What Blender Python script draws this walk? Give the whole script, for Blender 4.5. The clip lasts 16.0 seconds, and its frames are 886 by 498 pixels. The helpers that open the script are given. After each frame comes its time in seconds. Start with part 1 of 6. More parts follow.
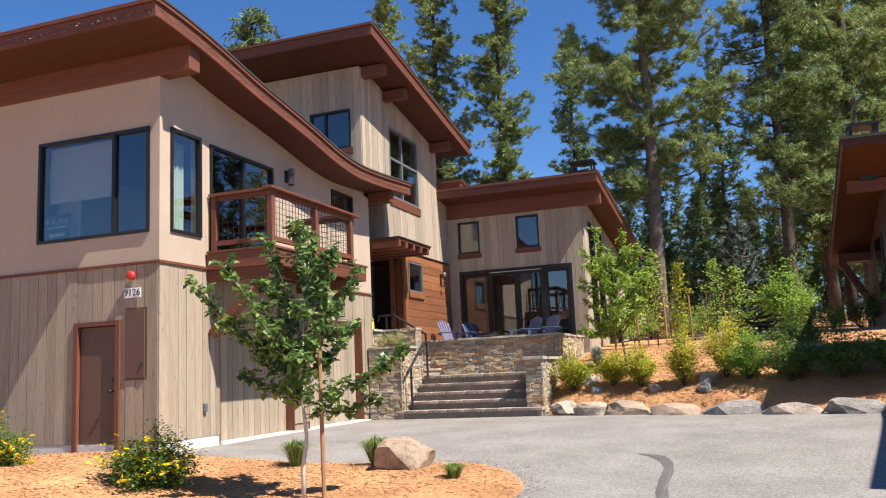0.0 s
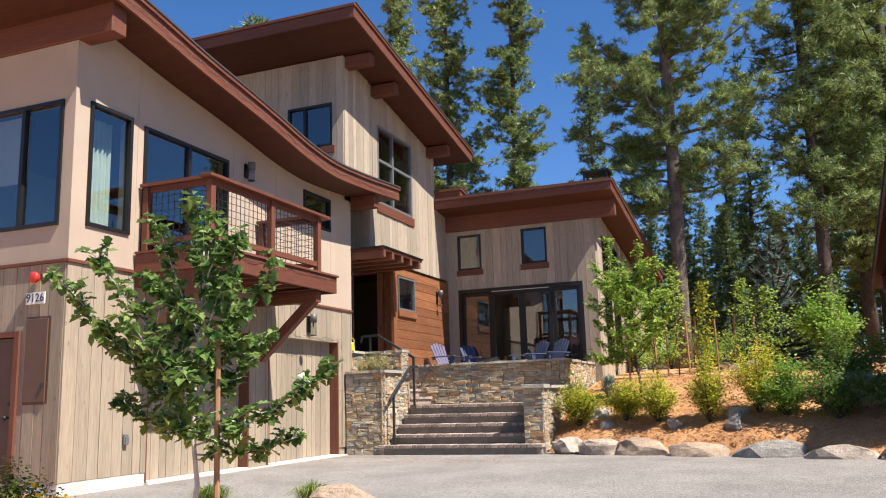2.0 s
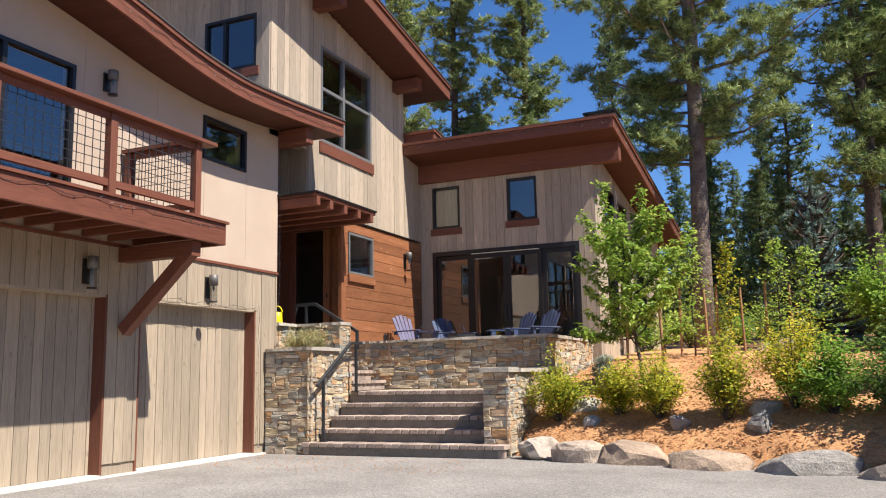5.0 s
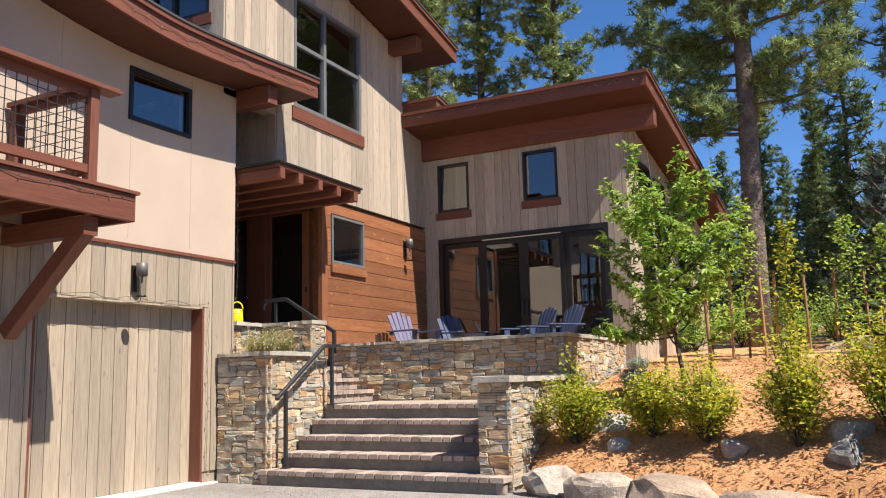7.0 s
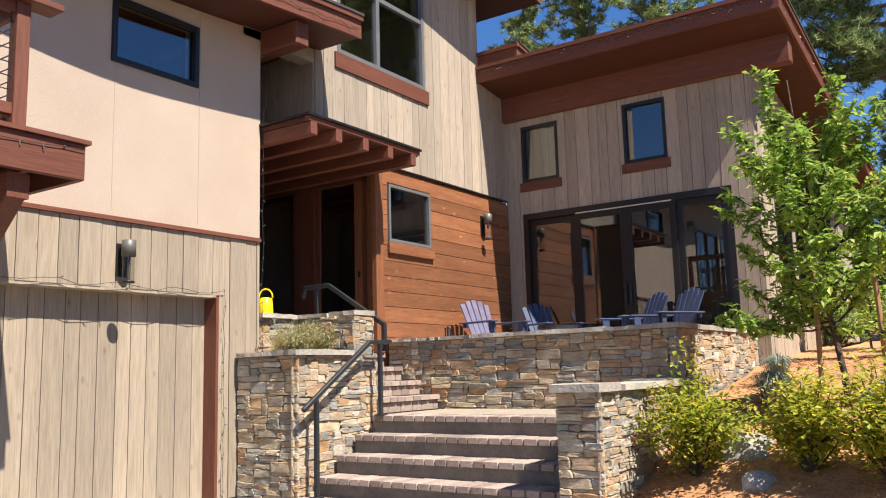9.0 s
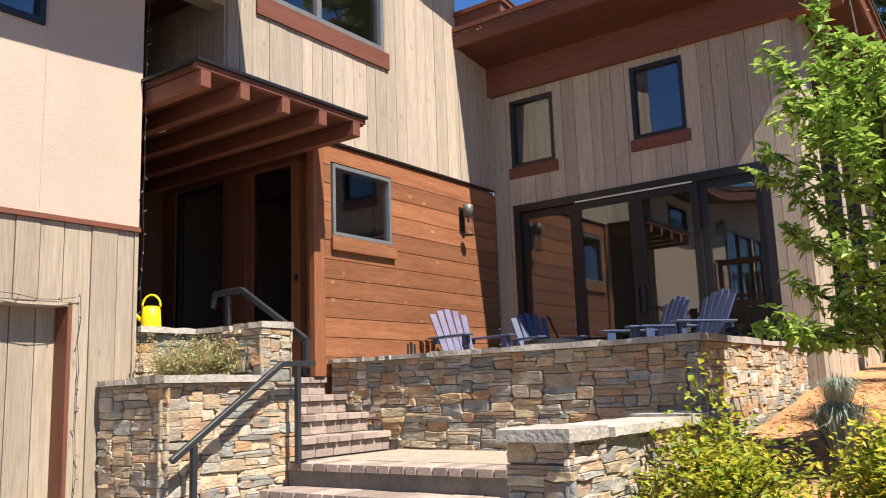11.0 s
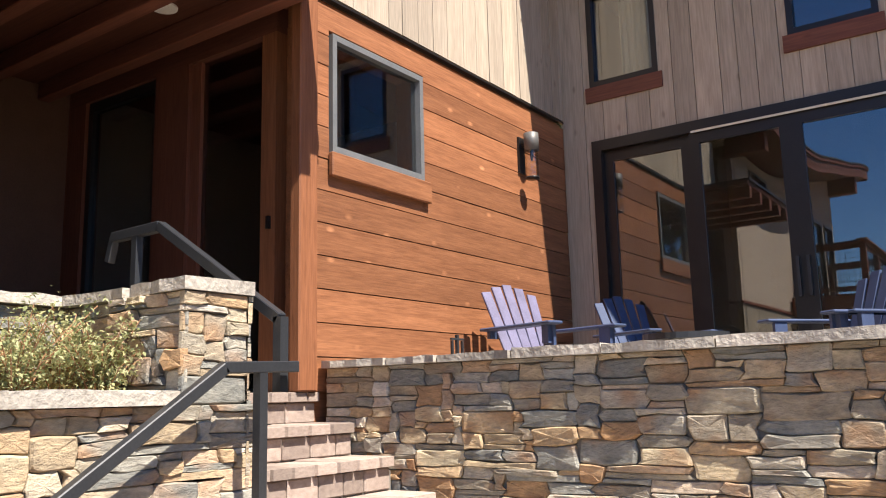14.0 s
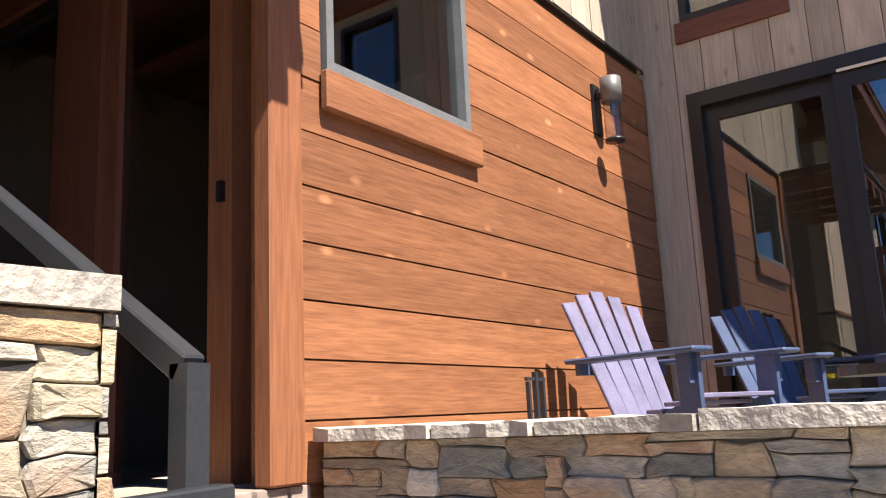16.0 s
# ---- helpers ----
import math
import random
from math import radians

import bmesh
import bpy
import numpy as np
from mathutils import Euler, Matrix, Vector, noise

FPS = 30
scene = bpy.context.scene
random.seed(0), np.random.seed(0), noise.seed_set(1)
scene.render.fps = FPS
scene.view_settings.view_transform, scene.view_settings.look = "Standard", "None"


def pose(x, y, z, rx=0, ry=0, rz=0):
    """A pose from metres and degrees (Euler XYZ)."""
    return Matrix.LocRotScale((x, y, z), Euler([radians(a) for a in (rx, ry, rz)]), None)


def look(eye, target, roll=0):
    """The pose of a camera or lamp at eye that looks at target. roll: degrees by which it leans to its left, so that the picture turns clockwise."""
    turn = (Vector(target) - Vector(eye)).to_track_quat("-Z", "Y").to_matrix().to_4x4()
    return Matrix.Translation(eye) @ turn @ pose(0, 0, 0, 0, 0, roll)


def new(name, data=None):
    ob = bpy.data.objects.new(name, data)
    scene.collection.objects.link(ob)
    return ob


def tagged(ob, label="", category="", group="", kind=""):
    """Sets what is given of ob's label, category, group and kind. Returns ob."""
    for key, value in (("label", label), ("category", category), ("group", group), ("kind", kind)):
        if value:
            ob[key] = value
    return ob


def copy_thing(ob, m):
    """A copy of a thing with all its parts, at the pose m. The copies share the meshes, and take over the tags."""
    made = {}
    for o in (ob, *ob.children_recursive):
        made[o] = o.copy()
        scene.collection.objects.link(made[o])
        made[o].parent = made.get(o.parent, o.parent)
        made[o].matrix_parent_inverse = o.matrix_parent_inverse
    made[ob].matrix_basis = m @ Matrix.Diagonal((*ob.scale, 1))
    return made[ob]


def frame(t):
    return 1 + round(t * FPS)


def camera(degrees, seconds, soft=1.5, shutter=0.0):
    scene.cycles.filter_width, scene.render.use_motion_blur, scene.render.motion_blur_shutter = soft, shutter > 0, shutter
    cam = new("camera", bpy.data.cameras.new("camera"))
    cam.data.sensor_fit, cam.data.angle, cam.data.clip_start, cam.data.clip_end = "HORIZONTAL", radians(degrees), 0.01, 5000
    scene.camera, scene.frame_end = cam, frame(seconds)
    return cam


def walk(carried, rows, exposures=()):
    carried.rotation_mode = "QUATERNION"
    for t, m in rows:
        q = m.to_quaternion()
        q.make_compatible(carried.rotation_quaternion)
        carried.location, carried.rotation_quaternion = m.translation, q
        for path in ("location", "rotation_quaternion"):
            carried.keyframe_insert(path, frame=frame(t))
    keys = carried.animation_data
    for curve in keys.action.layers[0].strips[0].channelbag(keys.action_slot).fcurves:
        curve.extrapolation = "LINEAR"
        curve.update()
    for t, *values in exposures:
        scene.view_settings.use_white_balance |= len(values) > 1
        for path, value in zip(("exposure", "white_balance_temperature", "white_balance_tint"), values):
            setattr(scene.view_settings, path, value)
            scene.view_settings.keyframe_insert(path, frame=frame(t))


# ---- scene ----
cam = camera(55.7, 16.0, 1.1)
METRES, EYE, TILT, LEAN, TURN = 20.0, 1.035, 0.0, 0.0, 20.0
ROWS = [
    (0.0, 0.0, 0.0, 0.0, 0.37, 8.25, 2.57),
    (0.5, 0.0102, 0.0291, -0.0019, -1.72, 8.39, 2.12),
    (1.0, 0.0158, 0.0558, -0.0025, -1.66, 8.22, 1.97),
    (1.5, 0.023, 0.0847, -0.002, -0.69, 8.59, 1.5),
    (2.0, 0.0325, 0.1196, -0.0016, 1.78, 10.25, 1.68),
    (2.5, 0.0418, 0.1473, -0.0018, 3.66, 10.14, 2.27),
    (3.0, 0.0534, 0.1765, -0.0019, 3.99, 9.14, 2.61),
    (3.5, 0.0644, 0.2078, -0.0019, 4.53, 8.95, 1.8),
    (4.0, 0.0764, 0.2398, 0.0006, 3.23, 8.81, 1.22),
    (6.5, 0.1156, 0.4056, 0.0081, 6.18, 8.62, 1.39),
    (7.0, 0.1206, 0.4375, 0.0107, 6.9, 8.72, 1.47),
    (7.5, 0.1214, 0.4694, 0.013, 8.12, 8.71, 0.99),
    (8.0, 0.1228, 0.5006, 0.0139, 10.49, 8.83, 1.66),
    (8.5, 0.1235, 0.5323, 0.0154, 13.38, 8.84, 1.53),
    (9.0, 0.1252, 0.5624, 0.0169, 14.48, 8.35, 1.55),
    (9.5, 0.1291, 0.5941, 0.0182, 15.02, 7.99, 1.68),
    (12.0, 0.1142, 0.7472, 0.0222, 17.93, 10.36, 1.96),
    (12.5, 0.0983, 0.7762, 0.022, 18.9, 9.77, 1.6),
    (13.0, 0.0846, 0.8025, 0.0227, 18.01, 9.35, 1.63),
    (13.5, 0.0684, 0.8292, 0.0253, 16.58, 9.36, 1.49),
    (14.0, 0.0538, 0.8547, 0.0276, 15.48, 10.02, 1.38),
    (14.5, 0.0433, 0.8807, 0.0295, 17.49, 11.22, 2.37),
    (15.0, 0.0322, 0.9072, 0.0319, 18.02, 13.19, 1.84),
    (15.5, 0.0237, 0.9346, 0.0336, 14.94, 13.03, 2.47),
    (16.0, 0.0129, 0.9548, 0.0398, 16.01, 11.36, 2.62),
]
walk(cam, [(t, pose(0, 0, EYE, TILT, LEAN, TURN) @ pose(METRES * x, METRES * y, METRES * z, 90 + pitch, roll, yaw)) for t, x, y, z, yaw, pitch, roll in ROWS],
     exposures=((0.0, 1.02), (9.0, 1.08), (12.5, 1.25), (14.0, 1.4), (15.5, 1.68), (16.0, 1.66)))
SUN = Vector((1.0, -0.205, 1.48)).normalized()

# ---- world, sun, exposure ----
world = bpy.data.worlds.new("world")
scene.world = world
world.use_nodes = True
sky = world.node_tree.nodes.new("ShaderNodeTexSky")
sky.sky_type = "NISHITA"
sky.sun_disc = False
sky.sun_elevation = math.asin(SUN.z)
sky.sun_rotation = math.atan2(SUN.x, SUN.y)
sky.altitude = 1800
sky.air_density = 1.0
sky.dust_density = 0.0
sky.ozone_density = 4.0
bg = world.node_tree.nodes["Background"]
bg.inputs["Strength"].default_value = 0.084
clear = world.node_tree.nodes.new("ShaderNodeHueSaturation")
clear.inputs["Hue"].default_value, clear.inputs["Saturation"].default_value = 0.506, 1.2
world.node_tree.links.new(sky.outputs[0], clear.inputs["Color"])
world.node_tree.links.new(clear.outputs[0], bg.inputs[0])
sun = new("sun", bpy.data.lights.new("sun", "SUN"))
sun.data.energy, sun.data.angle, sun.data.color = 5.0, radians(0.5), (1.0, 0.92, 0.81)
sun.matrix_world = look(SUN * 60, (0, 0, 0))


# ---- materials ----
def nodes_of(name):
    m = bpy.data.materials.new(name)
    m.use_nodes = True
    nt = m.node_tree
    return m, nt, nt.nodes["Principled BSDF"]


def node(nt, kind, **sets):
    n = nt.nodes.new(kind)
    for k, v in sets.items():
        n.inputs[k.replace("_", " ")].default_value = v
    return n


def ramp(nt, fac, stops):
    r = nt.nodes.new("ShaderNodeValToRGB")
    els = r.color_ramp.elements
    while len(els) < len(stops):
        els.new(0.5)
    for e, (p, c) in zip(els, stops):
        e.position, e.color = p, (*c, 1)
    nt.links.new(fac, r.inputs[0])
    return r.outputs[0]


def mix(nt, fac, a, b, mode="MIX"):
    m = nt.nodes.new("ShaderNodeMix")
    m.data_type, m.blend_type = "RGBA", mode
    for sock, v in ((m.inputs[0], fac), (m.inputs[6], a), (m.inputs[7], b)):
        if hasattr(v, "is_linked"):
            nt.links.new(v, sock)
        else:
            sock.default_value = v if isinstance(v, float) else (*v, 1)
    return m.outputs[2]


def coords(nt, scale=(1, 1, 1), kind="Object", spread=True):
    tc = nt.nodes.new("ShaderNodeTexCoord")
    mp = nt.nodes.new("ShaderNodeMapping")
    mp.inputs["Scale"].default_value = scale
    nt.links.new(tc.outputs[kind], mp.inputs[0])
    if spread:
        info = nt.nodes.new("ShaderNodeObjectInfo")
        mul = nt.nodes.new("ShaderNodeVectorMath")
        mul.operation = "MULTIPLY"
        mul.inputs[1].default_value = (37, 53, 71)
        nt.links.new(info.outputs["Random"], mul.inputs[0])
        nt.links.new(mul.outputs[0], mp.inputs["Location"])
    return mp.outputs[0]


def noise_of(nt, vec, scale, detail=4.0, rough=0.55, distort=0.0):
    n = node(nt, "ShaderNodeTexNoise", Scale=scale, Detail=detail, Roughness=rough, Distortion=distort)
    nt.links.new(vec, n.inputs["Vector"])
    return n.outputs["Fac"]


def bump(nt, bsdf, height, strength=0.3, distance=0.01):
    b = node(nt, "ShaderNodeBump", Strength=strength, Distance=distance)
    nt.links.new(height, b.inputs["Height"])
    nt.links.new(b.outputs[0], bsdf.inputs["Normal"])


def rough_surface(name, low, high, scale=4.0, fine=60.0, roughness=0.85, relief=0.3, depth=0.01, metal=0.0, spec=0.3, per_piece=0.0):
    """Mottled surface: broad stains and fine grain."""
    m, nt, p = nodes_of(name)
    v = coords(nt)
    a = noise_of(nt, v, scale, 5.0)
    f = noise_of(nt, v, fine, 3.0)
    c = ramp(nt, a, [(0.3, low), (0.7, high)])
    c = mix(nt, 0.25, c, ramp(nt, f, [(0.3, tuple(x * 0.6 for x in low)), (0.7, tuple(min(1, x * 1.25) for x in high))]))
    if per_piece:
        info = nt.nodes.new("ShaderNodeObjectInfo")
        t = ramp(nt, info.outputs["Random"], [(0.0, (1 - per_piece,) * 3), (1.0, (1 + per_piece,) * 3)])
        c = mix(nt, 1.0, c, t, "MULTIPLY")
    nt.links.new(c, p.inputs["Base Color"])
    p.inputs["Roughness"].default_value = roughness
    p.inputs["Metallic"].default_value = metal
    p.inputs["Specular IOR Level"].default_value = spec
    bump(nt, p, f, relief, depth)
    return m


def timber(name, low, high, axis=2, grain=1.0, roughness=0.75, piece=0.18, knots=0.5, knot=(0.45, 0.42, 0.4)):
    """Wood with long grain along an axis, knots, and a tone of its own for each board."""
    m, nt, p = nodes_of(name)
    sc = [9.0 * grain] * 3
    sc[axis] = 0.55 * grain
    v = coords(nt, tuple(sc))
    broad = noise_of(nt, v, 1.4, 6.0, 0.6, 0.6)
    thin = noise_of(nt, v, 9.0, 4.0, 0.6)
    c = ramp(nt, broad, [(0.25, low), (0.5, tuple((a + b) / 2 for a, b in zip(low, high))), (0.75, high)])
    c = mix(nt, 0.3, c, ramp(nt, thin, [(0.35, tuple(x * 0.55 for x in low)), (0.65, tuple(min(1, x * 1.15) for x in high))]))
    ks = [6.0] * 3
    ks[axis] = 3.0
    kv = coords(nt, tuple(ks))
    vo = node(nt, "ShaderNodeTexVoronoi", Scale=1.0)
    nt.links.new(kv, vo.inputs["Vector"])
    k = ramp(nt, vo.outputs["Distance"], [(0.05, knot), (0.14, (1, 1, 1))])
    c = mix(nt, knots, c, k, "MULTIPLY")
    info = nt.nodes.new("ShaderNodeObjectInfo")
    t = ramp(nt, info.outputs["Random"], [(0.0, (1 - piece,) * 3), (0.5, (1, 1, 1)), (1.0, (1 + piece, 1 + piece * 0.9, 1 + piece * 0.8))])
    c = mix(nt, 1.0, c, t, "MULTIPLY")
    nt.links.new(c, p.inputs["Base Color"])
    p.inputs["Roughness"].default_value = roughness
    p.inputs["Specular IOR Level"].default_value = 0.3
    bump(nt, p, thin, 0.25, 0.006)
    return m


def foliage(name, dark, light, translucent=0.35, rough=0.5):
    m, nt, p = nodes_of(name)
    geo = nt.nodes.new("ShaderNodeNewGeometry")
    info = nt.nodes.new("ShaderNodeObjectInfo")
    c = ramp(nt, geo.outputs["Random Per Island"], [(0.0, dark), (0.6, tuple((a + b) / 2 for a, b in zip(dark, light))), (1.0, light)])
    t = ramp(nt, info.outputs["Random"], [(0.0, (0.85, 0.88, 0.85)), (1.0, (1.12, 1.08, 1.05))])
    c = mix(nt, 1.0, c, t, "MULTIPLY")
    nt.links.new(c, p.inputs["Base Color"])
    p.inputs["Roughness"].default_value = rough
    p.inputs["Specular IOR Level"].default_value = 0.3
    tr = nt.nodes.new("ShaderNodeBsdfTranslucent")
    nt.links.new(c, tr.inputs[0])
    mx = nt.nodes.new("ShaderNodeMixShader")
    mx.inputs[0].default_value = translucent
    nt.links.new(p.outputs[0], mx.inputs[1])
    nt.links.new(tr.outputs[0], mx.inputs[2])
    nt.links.new(mx.outputs[0], nt.nodes["Material Output"].inputs[0])
    return m


def plain(name, colour, roughness=0.5, metal=0.0, grime=0.12):
    return rough_surface(name, tuple(c * (1 - grime) for c in colour), tuple(min(1, c * (1 + grime)) for c in colour), 6.0, 90.0, roughness, 0.08, 0.003, metal, 0.4)


def glazing(name, tint=(0.85, 0.88, 0.88), gloss=0.1):
    m, nt, p = nodes_of(name)
    nt.nodes.remove(p)
    lw = node(nt, "ShaderNodeLayerWeight", Blend=0.5)
    p5 = nt.nodes.new("ShaderNodeMath")
    p5.operation = "POWER"
    p5.inputs[1].default_value = 4.0
    nt.links.new(lw.outputs["Facing"], p5.inputs[0])
    fr = nt.nodes.new("ShaderNodeMath")
    fr.operation = "MULTIPLY_ADD"
    fr.inputs[1].default_value, fr.inputs[2].default_value = 0.85, gloss
    nt.links.new(p5.outputs[0], fr.inputs[0])
    tr = nt.nodes.new("ShaderNodeBsdfTransparent")
    tr.inputs[0].default_value = (*tint, 1)
    gl = nt.nodes.new("ShaderNodeBsdfGlossy")
    gl.inputs["Roughness"].default_value = 0.0
    wav = noise_of(nt, coords(nt), 1.3, 1.0)
    b = node(nt, "ShaderNodeBump", Strength=0.04, Distance=0.02)
    nt.links.new(wav, b.inputs["Height"])
    nt.links.new(b.outputs[0], gl.inputs["Normal"])
    mx = nt.nodes.new("ShaderNodeMixShader")
    nt.links.new(fr.outputs[0], mx.inputs[0])
    nt.links.new(tr.outputs[0], mx.inputs[1])
    nt.links.new(gl.outputs[0], mx.inputs[2])
    nt.links.new(mx.outputs[0], nt.nodes["Material Output"].inputs[0])
    return m


STUCCO = rough_surface("stucco", (0.41, 0.322, 0.252), (0.47, 0.377, 0.30), 1.2, 130.0, 0.92, 0.45, 0.008)
GREY_WOOD = timber("weathered_siding", (0.27, 0.218, 0.162), (0.375, 0.31, 0.235), 2, 0.8, 0.85, 0.14)
BOX_WOOD = timber("house_siding", (0.30, 0.245, 0.19), (0.42, 0.35, 0.275), 2, 0.8, 0.85, 0.16)
ORANGE = timber("cedar_siding", (0.15, 0.056, 0.025), (0.31, 0.132, 0.062), 1, 1.2, 0.55, 0.24, 0.75, (2.3, 2.5, 2.6))
ORANGE_UP = timber("cedar_trim", (0.165, 0.062, 0.028), (0.26, 0.106, 0.05), 2, 0.9, 0.55, 0.12, 0.3)
BROWN_X = timber("stained_beam_x", (0.115, 0.039, 0.025), (0.18, 0.066, 0.04), 0, 0.8, 0.6, 0.1, 0.3)
BROWN = timber("stained_beam", (0.115, 0.039, 0.025), (0.18, 0.066, 0.04), 1, 0.8, 0.6, 0.1, 0.3)
BROWN_UP = timber("stained_post", (0.115, 0.041, 0.026), (0.18, 0.068, 0.042), 2, 0.8, 0.6, 0.1, 0.3)
# the soffit's brown is darkened to carry the shade under the eaves
SOFFIT = timber("shaded_soffit_boards", (0.066, 0.022, 0.013), (0.10, 0.035, 0.02), 0, 0.6, 0.65, 0.08, 0.2)
DOOR_BROWN = plain("door_paint", (0.115, 0.062, 0.042), 0.5)
BRONZE = plain("dark_bronze", (0.022, 0.02, 0.02), 0.35, 0.3)
LAMP_METAL = plain("lamp_metal", (0.13, 0.125, 0.12), 0.5, 0.3)
GREY_FRAME = plain("grey_frame", (0.13, 0.135, 0.14), 0.4)
BLACK = plain("black_steel", (0.035, 0.037, 0.042), 0.4, 0.3)
ROOFING = plain("roofing", (0.05, 0.045, 0.045), 0.7)
CONCRETE = rough_surface("concrete", (0.5, 0.48, 0.45), (0.62, 0.6, 0.57), 3.0, 80.0, 0.9, 0.2)
FLAGSTONE = rough_surface("flagstone", (0.27, 0.225, 0.175), (0.40, 0.34, 0.27), 2.5, 40.0, 0.85, 0.4)
PAVER = rough_surface("paver", (0.23, 0.175, 0.15), (0.38, 0.305, 0.26), 5.0, 60.0, 0.9, 0.4, 0.008, per_piece=0.3)
MORTAR = rough_surface("mortar", (0.14, 0.125, 0.108), (0.23, 0.205, 0.175), 8.0, 60.0, 0.95, 0.4)
GLASS = glazing("window_glass", (0.72, 0.75, 0.76), 0.13)
SLIDER_GLASS = glazing("door_glass", (0.6, 0.63, 0.63), 0.16)
DARK_ROOM = rough_surface("room_plaster", (0.34, 0.31, 0.27), (0.42, 0.385, 0.34), 2.0, 40.0, 0.9, 0.1)
WHITE = plain("white_paint", (0.78, 0.76, 0.72), 0.5, 0.0, 0.04)
BARK = rough_surface("pine_bark", (0.09, 0.068, 0.055), (0.25, 0.195, 0.16), 6.0, 22.0, 0.95, 0.9, 0.05)
DARK_BARK = rough_surface("dark_bark", (0.045, 0.034, 0.028), (0.11, 0.085, 0.07), 6.0, 22.0, 0.95, 0.9, 0.05)
PALE_BARK = rough_surface("pale_bark", (0.42, 0.39, 0.35), (0.62, 0.58, 0.53), 9.0, 60.0, 0.8, 0.4)
STAKE_WOOD = timber("stake_wood", (0.28, 0.15, 0.08), (0.42, 0.24, 0.13), 2, 1.0, 0.8, 0.1)
NEEDLES = foliage("pine_needles", (0.045, 0.095, 0.035), (0.44, 0.52, 0.19), 0.3)
FAR_NEEDLES = foliage("fir_needles", (0.035, 0.08, 0.033), (0.27, 0.36, 0.14), 0.3)
BLUE_NEEDLES = foliage("blue_spruce_needles", (0.10, 0.16, 0.13), (0.25, 0.34, 0.30), 0.2)
MAPLE = foliage("young_tree_leaves", (0.05, 0.12, 0.03), (0.27, 0.38, 0.12), 0.4, 0.33)
LIME = foliage("light_green_leaves", (0.18, 0.33, 0.05), (0.56, 0.66, 0.15), 0.5, 0.42)
SPIREA = foliage("yellow_green_leaves", (0.19, 0.29, 0.03), (0.74, 0.62, 0.08), 0.5)
BUSH = foliage("deep_green_leaves", (0.13, 0.27, 0.04), (0.38, 0.54, 0.10), 0.5)
DARK_BUSH = foliage("dark_and_shaded_leaves", (0.06, 0.12, 0.025), (0.21, 0.31, 0.07), 0.4)
GRASSY = foliage("grass_blades", (0.10, 0.17, 0.04), (0.30, 0.36, 0.11), 0.35)
SAGE = foliage("sage_leaves", (0.24, 0.28, 0.13), (0.58, 0.54, 0.30), 0.4)
BLUEGRASS = foliage("blue_grass", (0.18, 0.24, 0.20), (0.36, 0.42, 0.36), 0.3)
YELLOW_PETAL = foliage("yellow_petals", (0.75, 0.52, 0.01), (0.9, 0.72, 0.05), 0.3)
CURTAIN = rough_surface("green_curtain", (0.5, 0.62, 0.52), (0.6, 0.7, 0.6), 4.0, 60.0, 0.9, 0.1)
CREAM_CURTAIN = rough_surface("cream_curtain", (0.6, 0.55, 0.42), (0.68, 0.62, 0.5), 4.0, 60.0, 0.9, 0.1)
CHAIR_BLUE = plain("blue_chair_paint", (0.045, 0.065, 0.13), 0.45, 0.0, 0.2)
# lighter copy of the blue paint; the lilac stands for sun on the slats
CHAIR_SUNLIT = plain("sunlit_slat_blue", (0.135, 0.125, 0.20), 0.5, 0.0, 0.25)
CAN_YELLOW = plain("yellow_can", (0.80, 0.62, 0.01), 0.35, 0.0, 0.05)
RED = plain("red_bell", (0.55, 0.04, 0.03), 0.35)
SIGN_BLUE = plain("sign_blue", (0.03, 0.07, 0.22), 0.4)
LAMP_GLASS = glazing("lamp_glass", (0.8, 0.8, 0.78), 0.05)


def ledge_stone_material():
    """Split ledge stone: a tone for each stone, layered streaks and rust patches."""
    m, nt, p = nodes_of("ledge_stone")
    info = nt.nodes.new("ShaderNodeObjectInfo")
    v = coords(nt, (1, 1, 2.2))
    broad = noise_of(nt, v, 5.0, 5.0, 0.6)
    fine = noise_of(nt, v, 26.0, 6.0, 0.7)
    patch = noise_of(nt, coords(nt, (1, 1, 1.4)), 3.2, 3.0, 0.5)
    tone = ramp(nt, info.outputs["Random"], [(0.0, (0.18, 0.185, 0.175)), (0.16, (0.30, 0.30, 0.275)), (0.32, (0.43, 0.39, 0.32)), (0.46, (0.37, 0.29, 0.19)), (0.6, (0.23, 0.22, 0.195)), (0.74, (0.50, 0.42, 0.29)), (0.87, (0.37, 0.22, 0.11)), (1.0, (0.54, 0.51, 0.45))])
    var = ramp(nt, broad, [(0.3, (0.72, 0.73, 0.74)), (0.7, (1.42, 1.36, 1.28))])
    c = mix(nt, 1.0, tone, var, "MULTIPLY")
    c = mix(nt, ramp(nt, patch, [(0.52, (0, 0, 0)), (0.68, (0.7, 0.7, 0.7))]), c, (0.36, 0.20, 0.10))
    c = mix(nt, 0.5, c, mix(nt, 1.0, c, ramp(nt, fine, [(0.3, (0.4, 0.4, 0.4)), (0.7, (1.6, 1.55, 1.5))]), "MULTIPLY"))
    nt.links.new(c, p.inputs["Base Color"])
    p.inputs["Roughness"].default_value = 0.85
    bump(nt, p, fine, 0.8, 0.02)
    return m


STONE = ledge_stone_material()
CAPSTONE = rough_surface("capstone", (0.24, 0.22, 0.195), (0.50, 0.45, 0.385), 2.5, 35.0, 0.85, 0.6, 0.02, per_piece=0.25)


